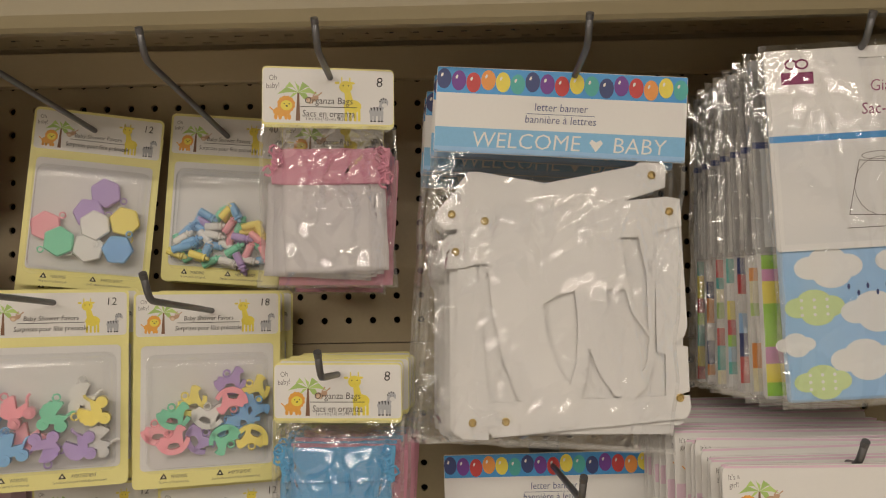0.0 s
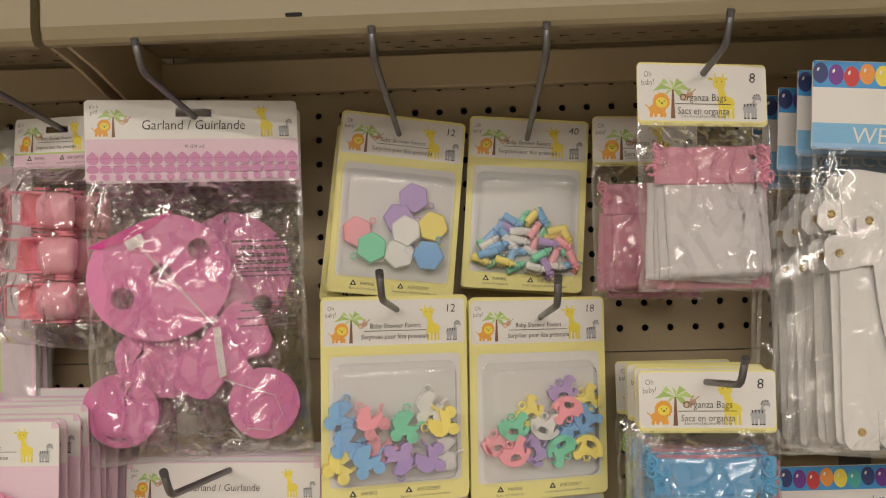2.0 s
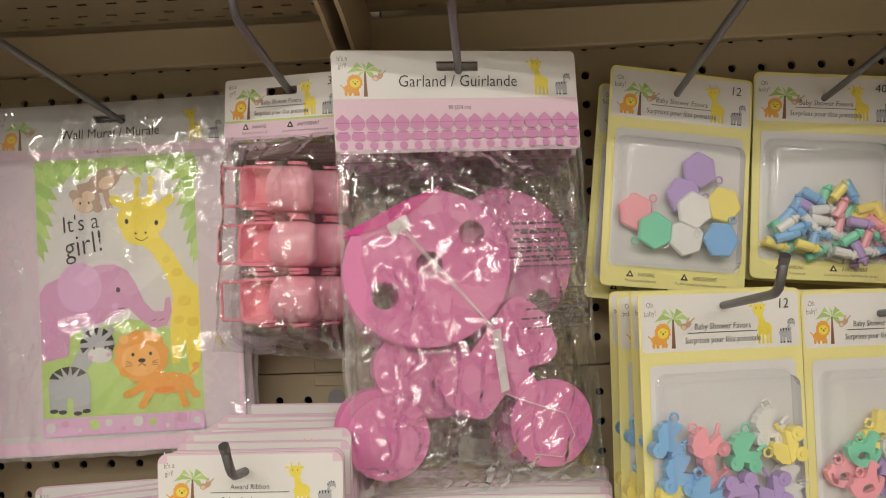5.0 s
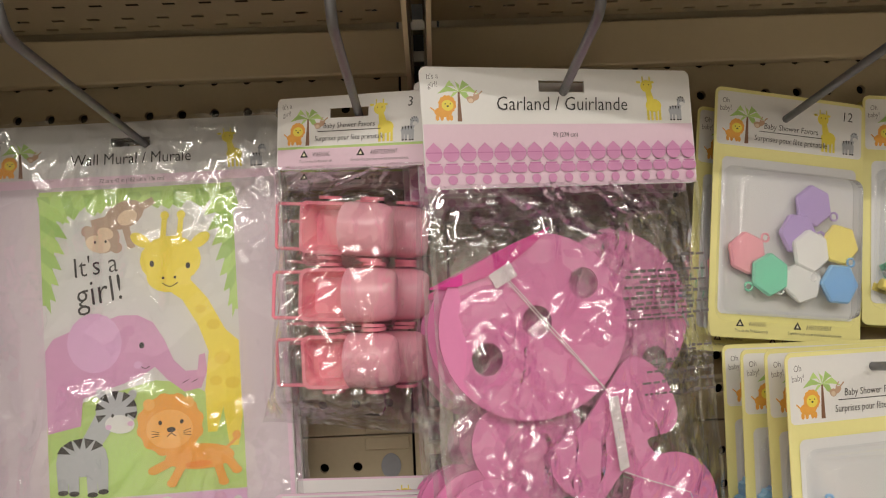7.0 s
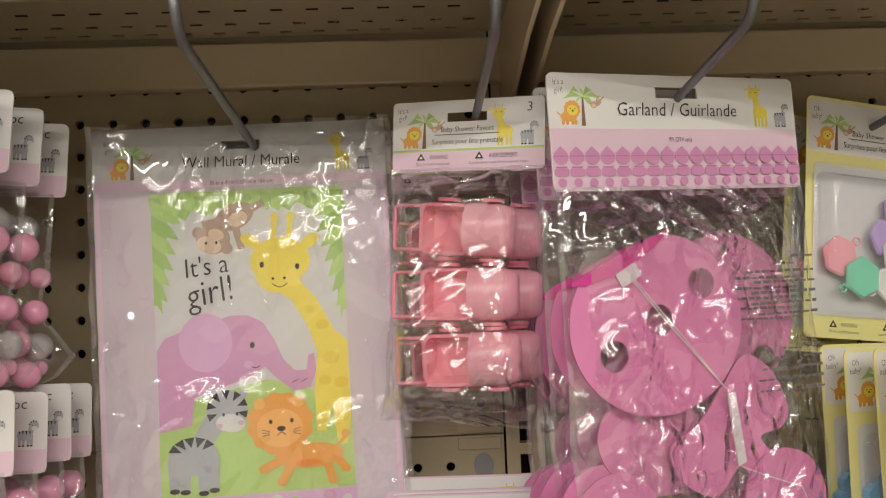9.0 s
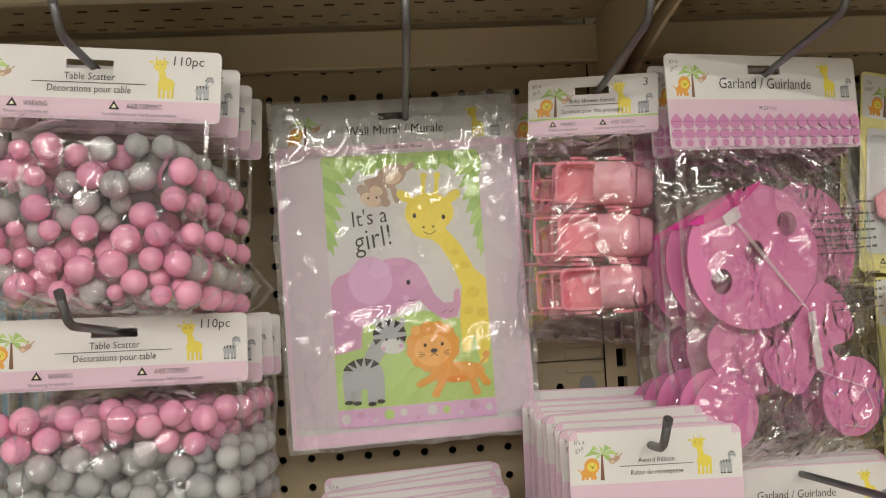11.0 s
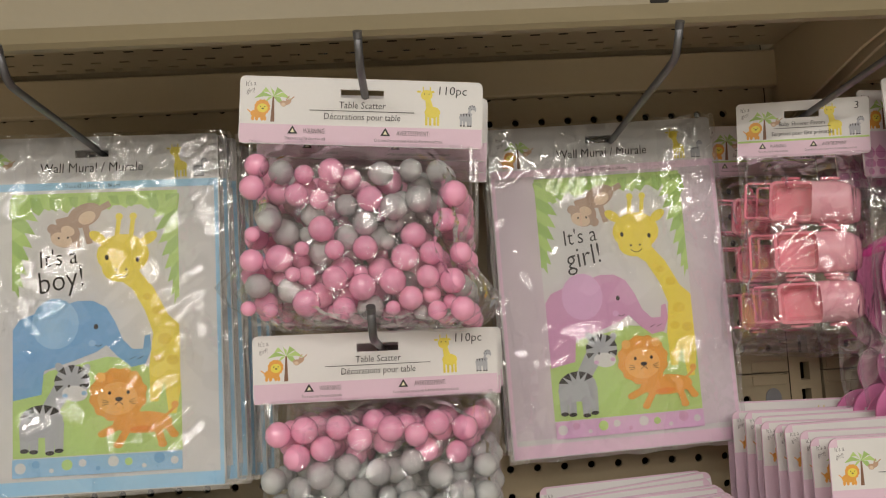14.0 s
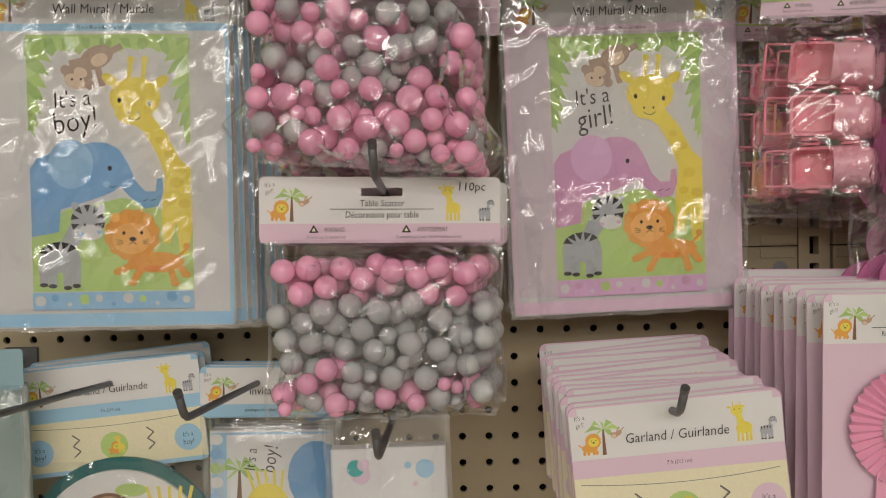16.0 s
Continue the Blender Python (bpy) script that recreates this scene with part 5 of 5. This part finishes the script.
# ---- letter banner packs ----
def banner_pack(m, label, full=True):
    W, HH = .206, .071
    ob = root("letter_banner_pack", m, label, "banner pack", "letter banner packs")
    part("header_card", slotted_card(W, HH, .026, .006, .014, .002, .0015), WHITE, ob)
    a = Art()
    a.rect(-W / 2 + .0004, W / 2 - .0004, -.0215, -.0004, SKY)
    cols = (NAVY, PURP, RED, ORG, YELP, TEAL, NAVY, PURP, RED, YELP, TEAL, NAVY, PURP, RED, ORG, YELP, TEAL)
    for k, c in enumerate(cols):
        x = -W / 2 + .006 + .01215 * k
        a.oval(x, -.0100 - .0012 * (k % 3), .0060, .0084, c)
        a.poly([(x - .0012, -.018 - .0012 * (k % 3)), (x + .0012, -.018 - .0012 * (k % 3)), (x, -.0160 - .0012 * (k % 3))], c)
        a.oval(x - .0018, -.007 - .0012 * (k % 3), .0010, .0018, WHITE, -20, 8)
    a.text("letter banner", 0, -.0335, .0092, NAVY, .9)
    a.line(-.028, -.0362, .028, -.0362, .0004, NAVY)
    a.text("banni\u00e8re \u00e0 lettres", 0, -.0437, .0092, NAVY, .9)
    a.rect(-W / 2 + .0004, W / 2 - .0004, -HH + .0004, -.050, material("banner band print", (0.22, 0.50, 0.78), 0.42))
    a.rect(-W / 2 + .0004, W / 2 - .0004, -HH + .0004, -.066, SKYFAB)
    a.text("WELCOME", -.0275, -.0655, .0185, WHITE, 1.0)
    a.poly([(.030, -.0655), (.0355, -.0580), (.0335, -.0552), (.0300, -.0575), (.0265, -.0552), (.0245, -.0580)], WHITE)
    a.text("BABY", .0650, -.0655, .0185, WHITE, 1.0)
    a.build("print", ob, "balloon border over white and blue print")
    if full:
        # stacked white board letters with eyelets at their corners; millimetres from the card's top centre
        turn = pose(0, 0, 0, 0, -3.2, 0)

        def board(name, y, *outlines):
            ob2 = part(name, sheet([[(x / 1000, z / 1000) for x, z in o] for o in outlines], y, .00055, LETTER), None, ob)
            ob2.matrix_local = turn
            return ob2

        def eyelet(x, z, y):
            e = part("eyelet", moved(merge(tube([(.0026 * math.cos(radians(q)), -.0004, .0026 * math.sin(radians(q))) for q in range(0, 361, 30)], .0009, 6), prism(oval(0, 0, .0017, .0017, 10), -.0003, .0001)), pose(x / 1000, y - .0008, z / 1000)), GOLD, ob, "small brass eyelet")
            e.matrix_local = turn

        board("letter_back", .0036, [(x * 1000, z * 1000) for x, z in rrect(-.088, .096, -.290, -.125, .006)])
        board("letter_back", .0048, [(x * 1000, z * 1000) for x, z in rrect(-.094, .088, -.297, -.135, .006)])
        board("letter_top", .0024, [(-84, -90), (-78, -82), (-70, -82), (-15, -92), (58, -78), (65, -73), (79, -73), (84, -80), (83, -96), (40, -110), (-78, -128), (-84, -122)])
        board("letter_top", .0034, [(-102, -112), (-96, -105), (-80, -106), (-72, -128), (-98, -130), (-103, -124)])
        board("letter_strip", .0011, [(-88, -161), (-72, -160), (-67, -217), (-63, -271), (-63, -301), (-84, -301), (-89, -295), (-90, -274)])
        board("letter_foot", .0002, [(-63, -271), (100, -265), (101, -276), (97, -284), (-59, -299), (-63, -294)])
        board("letter_side", .0006, [(73, -133), (95, -128), (99, -210), (96, -218), (88, -224), (99, -226), (100, -262), (81, -268), (81, -232), (74, -230)])
        board("letter_front", -.0010,
              [(-100, -140), (-94, -134), (-75, -133), (-75, -121), (-66, -117), (84, -104), (94, -106), (95, -128), (74, -133), (73, -166), (72, -210), (71, -239), (65, -258), (54, -269), (39, -265), (28, -249), (19, -227), (16, -252), (9, -276), (-2, -287), (-15, -288), (-27, -282), (-40, -265), (-51, -236), (-59, -198), (-63, -158), (-72, -158), (-81, -161), (-96, -162), (-100, -156)],
              [(-18, -191), (-5, -183), (8, -180), (10, -204), (9, -236), (4, -256), (-7, -242), (-15, -217)],
              [(32, -179), (49, -179), (54, -198), (68, -218), (66, -236), (62, -246), (52, -239), (41, -217)],
              [(46, -137), (60, -137), (66, -166), (67, -212), (58, -198), (49, -166)])
        for ex, ez, ey in ((72, -86, .0024), (85, -116, -.0010), (-65, -123, -.0010), (-89, -148, -.0010), (-76, -287, .0011), (-49, -286, .0002), (92, -267, .0002), (-92, -117, .0034)):
            eyelet(ex, ez, ey)
        clear("bag", film(W * 1.0, .238, -.069, .012, 71, .0026, 64, 76, .015, 16, 34, BEADFILM), ob)
    else:
        part("letter_board", prism(rrect(-.088, .090, -.20, -.09, .006), .002, .004), LETTER, ob)
        clear("bag", film(W, .16, -.069, .008, 73, .0020, 20, 24), ob)
    return ob


BN = banner_pack(hang(0.108, 0.670, 1.6025, -4.0, 0), "welcome baby letter banner pack with balloon header and white letters")
stack(BN, 4, .022, rng, .003, 1.2, 2, drift=(-.004, -.004))
LBN = banner_pack(hang(0.105, 0.775, 1.2680, 0.6, 0), "letter banner pack with balloon header on a low hook", False)


# ---- folded gift sacks in clear bags at the end of the bay ----
def sack_pack(m, seed, bands, label, sky=False):
    W, H = .17, .262
    ob = root("gift_sack_pack", m, label, "gift sack pack", "giant gift sack packs")
    # packs further back: white card with the stack's shade put into its colour
    part("card", slotted_card(W, .150, .03, .007, .012, .003, .0015), WHITE if sky else material("shaded white card", (0.36, 0.35, 0.345), 0.45), ob)
    a = Art()
    a.rect(-W / 2 + .006, W / 2 - .004, -.145, -.064, GREY)
    a.rect(-W / 2, W / 2, -.069, -.064, SKY if sky else NAVY)
    for k in range(2):
        a.oval(-W / 2 + .020 + .008 * k, -.011, .005, .004, MAROON)
        a.oval(-W / 2 + .020 + .008 * k, -.011, .0036, .0026, WHITE)
    a.rect(-W / 2 + .012, -W / 2 + .036, -.026, -.017, MAROON)
    a.text("Giant G", .010, -.034, .0125, MAROON, .9)
    a.text("Sac-cade", .004, -.051, .0125, MAROON, .9)
    # line drawing of a tied sack with its size arrows
    for p, q in (((-.02, -.085), (-.03, -.125)), ((-.03, -.125), (.02, -.128)), ((.02, -.128), (.012, -.088)), ((.012, -.088), (-.02, -.085)), ((-.032, -.135), (.018, -.135)), ((.034, -.09), (.034, -.128))):
        a.line(*p, *q, .0006, SOFTINK)
    for q in ((-.006, -.082, .012, .003), (-.004, -.105, .021, .022)):
        pts = oval(*q, 20)
        for p0, p1 in zip(pts, pts[1:]):
            a.line(*p0, *p1, .0004, SOFTINK)
    a.build("print", ob, "maroon lettering and a line drawing on white")
    part("card_back", prism(rrect(-W / 2 + .001, W / 2 - .001, -.149, -.001, .003), .0016, .0019), GREY, ob)
    cl = box(-W / 2 + .002, W / 2 - .002, .002, .010, -H, -.002, .003)
    part("folded_sack", cl, SKYFAB if sky else GREY, ob, "folded printed plastic sack")
    b = Art(.0018)
    r = random.Random(seed)
    if sky:
        PALE = material("pale green print", (0.62, 0.74, 0.36), 0.45)
        for k, (cx, cz, w) in enumerate(((-.048, -.163, .024), (.010, -.160, .022), (.055, -.172, .024), (-.060, -.192, .021), (-.016, -.197, .024), (.034, -.200, .020), (-.076, -.219, .014), (.064, -.215, .020), (-.026, -.232, .024), (.022, -.236, .022), (-.058, -.247, .020), (.058, -.248, .018))):
            mt = PALE if k in (3, 10) else WHITE
            for d, up, q in ((-.55, 0, .50), (0, .18, .62), (.55, .02, .52), (.1, -.22, .60)):
                b.oval(cx + d * w, cz + up * w, q * w, q * w * .72, mt)
            if mt is PALE:
                for q in range(9):
                    b.oval(cx + (q % 3 - 1) * .45 * w, cz + (q // 3 - 1) * .26 * w, .0013, .0013, WHITE, n=8)
        for k in range(6):
            b.oval(-.034 + .007 * k, -.178 - .005 * (k % 2), .0011, .0022, NAVY, n=8)
    else:
        z = -.151
        k = 0
        while z > -H + .006:
            h = r.uniform(.008, .022)
            b.rect(-W / 2 + .003, W / 2 - .003, max(z - h, -H + .003), z, bands[k % len(bands)])
            z -= h
            k += 1
    b.build("sack_print", ob, "printed pattern on the sack")
    clear("bag", film(W + .008, H + .008, .004, .007, seed, .0028, 30, 40, .01, 14, 26), ob)
    return ob


sack_pack(hang(0.334, 0.612, 1.6020, 2.2, 0), 81, (), "giant gift sack pack with blue cloud print in clear film", True)
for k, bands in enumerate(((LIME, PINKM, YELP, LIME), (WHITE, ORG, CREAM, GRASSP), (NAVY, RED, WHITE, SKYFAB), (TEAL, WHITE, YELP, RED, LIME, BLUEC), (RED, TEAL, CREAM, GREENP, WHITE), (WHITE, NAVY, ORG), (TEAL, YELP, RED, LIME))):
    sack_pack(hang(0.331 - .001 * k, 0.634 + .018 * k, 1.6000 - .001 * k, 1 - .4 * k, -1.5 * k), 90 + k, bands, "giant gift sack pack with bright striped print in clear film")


# ---- plain printed cards that hang in thick stacks ----
def paper_card(name, m, W, H, head, title, sub, tint, label, category, group, extra, tag=("It's a", "girl!"), ts=.28):
    ob = root(name, m, label, category, group)
    part("card", slotted_card(W, H, .026, .006, .013, .006, .0010), tint, ob)
    a = Art()
    a.rect(-W / 2 + .0004, W / 2 - .0004, -head, -.006, WHITE)
    a.rect(-W / 2 + .006, W / 2 - .006, -.006, -.0012, WHITE)
    a.header(W - .004, head - .004, title, sub, tag=tag, ts=ts, z0=-.002)
    extra(a, ob, W, H)
    a.build("print", ob, "jungle animal print with black lettering")
    return ob


def garland_print(word, band):
    def extra(a, ob, W, H):
        a.rect(-W / 2 + .0004, W / 2 - .0004, -.048, -.036, band)
        a.text("7 ft (213 cm)", 0, -.0435, .0038, INK, .85)
        a.rect(-W / 2 + .0004, W / 2 - .0004, -H + .004, -.048, CREAM)
        for q0, q1 in zip(range(-7, 7), range(-6, 8)):
            a.line(q0 * W / 15, -.056 + .00008 * q0 * q0, q1 * W / 15, -.056 + .00008 * q1 * q1, .0004, SOFTINK)
        for k in range(5):
            x = (-.40 + .2 * k) * W
            if k % 2:
                for j in range(4):
                    a.line(x + (.003 if j % 2 else -.003), -.061 - .005 * j, x + (-.003 if j % 2 else .003), -.066 - .005 * j, .0012, SOFTINK)
            else:
                a.oval(x, -.074, .012, .012, band if k != 2 else GRASSP)
                if k == 4 or word == "boy!" and k == 0:
                    a.text("It's a", x, -.0735, .0062, INK, .8)
                    a.text(word, x, -.0805, .0070, INK, .8)
                elif k == 2:
                    a.lion(x, -.082, .012)
                    a.giraffe(x + .004, -.081, .016)
                else:
                    a.monkey(x - .003, -.078, .012)
    return extra


def ribbon_print(a, ob, W, H):
    # pleated satin rosette on the card
    vs, fs = [], []
    n = 72
    for ring, (rad, y) in enumerate(((.018, -.008), (.040, -.005))):
        for k in range(n):
            q = 2 * math.pi * k / n
            d = .0026 if k % 2 else -.0018
            vs.append((rad * math.cos(q + .05 * ring), y + d * (1 if ring else .5), -.090 + rad * math.sin(q + .05 * ring)))
    for k in range(n):
        fs.append((k, n + k, n + (k + 1) % n, (k + 1) % n))
    rz = part("rosette", mesh_of("rosette", vs, fs, [SATIN]), None, ob, "pleated pink satin rosette")
    part("button", prism(oval(0, -.090, .020, .020, 28), -.0112, -.0060), WHITE, rz, "round white printed button")
    b = Art(-.0114)
    b.poly(oval(0, -.090, .0185, .0185, 20, 0, 200, 340), GRASSP)
    p = oval(-.004, -.088, .007, .008, 12, 0, 90, 330)
    for q0, q1 in zip(p, p[1:]):
        b.line(*q0, *q1, .0018, PINKM)
    b.build("button_print", rz)
    for sx in (-1, 1):
        part("ribbon_tail", prism([(sx * .004, -.110), (sx * .020, -.110), (sx * .024, -.165), (sx * .012, -.158), (sx * .006, -.165)], -.004, -.003), SATIN, ob, "pink satin tail")


AW = paper_card("award_ribbon_card", hang(-0.640, 0.630, 1.3450, -0.5, 0), .112, .190, .034, "Award Ribbon", "Ruban de r\u00e9compense", PINKC, "pale pink award ribbon card with a pleated rosette", "ribbon card", "award ribbon cards", ribbon_print, ts=.15)
stack(AW, 9, .0175, rng, .0030, 1.4, 3.5, drift=(-.0008, .0003))
GG = paper_card("garland_card", hang(-0.799, 0.622, 1.2790, 4.4, 0), .142, .120, .036, "Garland / Guirlande", "", PINKC, "pink girl garland card in a thick hanging stack", "garland card", "girl garland cards", garland_print("girl!", PINKC), ts=.30)
stack(GG, 16, .0105, rng, .0042, 2.4, 4.0, drift=(.0002, .0006), turn=.03)
LG = paper_card("garland_card", hang(-0.495, 0.740, 1.2880, -1.2, 2), .172, .14, .034, "Garland / Guirlande", "", PINKC, "pink garland card on a low hook under the bear pack", "garland card", "low garland cards", lambda a, ob, W, H: None, ts=.30)
stack(LG, 5, .012, rng, .003, 1.5, 2, drift=(.001, .001))
LBC = paper_card("letter_banner_card", hang(0.300, 0.600, 1.2960, -0.4, 0), .190, .150, .042, "Letter Banner / Banni\u00e8re", "", WHITE, "white and pink letter banner card in a thick hanging stack", "banner card", "letter banner cards",
                 lambda a, ob, W, H: (a.rect(-W / 2 + .001, W / 2 - .001, -.0022, -.0006, PINKC), a.rect(-W / 2 + .001, W / 2 - .001, -.06, -.044, PINKC)), ts=.24)
stack(LBC, 18, .0105, rng, .003, 1.2, 2, drift=(-.0010, .0010))
BG = paper_card("garland_card", hang(-1.250, 0.795, 1.2800, 4.8, 3), .162, .096, .036, "Garland / Guirlande", "", BLUEC, "pale blue boy garland card hanging askew on its hook", "garland card", "boy garland cards", garland_print("boy!", BLUEC), tag=("It's a", "boy!"), ts=.30)
stack(BG, 2, .012, rng, .002, 1, 1.5, drift=(.002, .002))


# ---- plates, invitations and a teal spotted pack under the blue murals ----
def plate_pack():
    ob = root("paper_plate_pack", hang(-1.238, 0.785, 1.1830), "round teal-edged paper plates with animals in clear film", "paper plates")
    part("plate", prism(oval(0, -.075, .088, .088, 48), .006, .012), material("dark teal rim", (0.03, 0.16, 0.16), 0.4), ob, "dark teal plate rim")
    part("plate_face", prism(oval(0, -.075, .078, .078, 48), .003, .006), WHITE, ob)
    a = Art(.0029)
    a.oval(-.01, -.035, .024, .018, TRUNKP)
    a.oval(-.01, -.030, .014, .010, TANP)
    for sx in (-1, 1):
        a.oval(-.01 + sx * .026, -.040, .009, .013, TANP)
    a.oval(.045, -.045, .024, .022, YELP)
    for k in range(5):
        a.line(.028 + .008 * k, -.028, .024 + .010 * k, -.012, .003, YELP)
    for sx in (-1, 1):
        a.oval(.045 + sx * .008, -.040, .0016, .0022, INK, n=8)
    a.oval(.010, -.015, .014, .006, GRASSP)
    a.build("print", ob, "animal faces printed on white")
    clear("bag", film(.19, .18, .012, .004, 131, .0026, 26, 30), ob)
    return ob


plate_pack()
IV = paper_card("invitation_pack", hang(-1.105, 0.800, 1.2730, -1.0, 2), .125, .046, .034, "Invitations", "", BLUEC, "blue boy invitation pack in a clear bag on a hook", "invitations", "invitation packs",
                lambda a, ob, W, H: a.text("envelopes included / enveloppes", 0, -.0405, .0042, INK, .85), tag=("It's a", "boy!"), ts=.34)
part("invitation", box(-.055, .055, .002, .012, -.19, -.058, .001), WHITE, IV, "white printed invitation cards")
a = Art(.0018)
a.rect(-.053, .053, -.188, -.060, BLUEC)
for k in range(10):
    a.oval(-.049, -.066 - .013 * k, .006, .005, (WHITE, SKYFAB, GRASSP)[k % 3])
a.rect(-.040, .053, -.188, -.062, WHITE)
a.palm(-.030, -.125, .05)
a.text("It's a", -.014, -.085, .014, INK, .8, 84)
a.text("boy!", .004, -.085, .018, INK, .8, 82)
a.oval(.040, -.100, .026, .032, material("elephant blue print", (0.20, 0.42, 0.68), 0.45))
a.oval(-.004, -.130, .020, .024, YELP)
for k in range(5):
    a.line(-.016 + .006 * k, -.112, -.022 + .008 * k, -.094, .0025, YELP)
for sx in (-1, 1):
    a.oval(-.003 + sx * .006, -.126, .0012, .0018, INK, n=8)
a.build("invitation_print", IV, "blue and green animal print")
clear("bag", film(.122, .155, -.044, .004, 141, .0024, 24, 28), IV)
stack(IV, 2, .014, rng, .001, .6, 1)

TP = root("teal_spot_pack", hang(-0.997, 0.720, 1.2470, 1.2), "clear-topped pack with teal and grey spotted print", "paper pack")
part("header_strip", slotted_card(.096, .026, .008, .006, .010, .001, .0006), BLISTER, TP, "clear plastic hang strip")
part("folded_paper", box(-.046, .046, .002, .014, -.15, -.026, .002), WHITE, TP)
a = Art(.0018)
rs = random.Random(9)
for k in range(30):
    q = rs.uniform(.002, .009)
    a.oval(rs.uniform(-.037, .037), rs.uniform(-.14, -.036), q, q, rs.choice((TEAL, BLUEC, GREY, PINKC, WHITE)))
a.build("print", TP, "soft spotted print")
clear("bag", film(.10, .155, -.001, .005, 151, .0030, 26, 34, 0, 16, 40), TP)

CV = root("table_cover_pack", hang(-1.352, 0.752, 1.300, 0, 3), "grey-green folded table cover in a clear bag beside the plates", "table cover")
part("folded_cover", box(-.050, .050, .002, .016, -.24, -.030, .003), material("grey green plastic cover", (0.30, 0.38, 0.35), 0.5), CV, "folded thin plastic sheet")
part("header_card", slotted_card(.104, .034, .026, .006, .012, .003, .001), material("blue green card", (0.30, 0.46, 0.50), 0.45), CV, "pale blue-green header card")
clear("bag", film(.110, .225, -.030, .006, 161, .0030, 26, 40, .02, 14, 30), CV)
copy_thing(HOOK, pose(-1.352, WALL_Y, 1.279))

PLUG = root("hole_plug", pose(SEAM_X - 0.0336, WALL_Y, row_z(10)), "flat grey plug covering one pegboard hole beside the upright", "hole plug")
part("cap", prism(oval(0, 0, .0075, .0095, 24), -.0012, .0004), material("grey plug", (0.27, 0.27, 0.28), 0.5), PLUG)
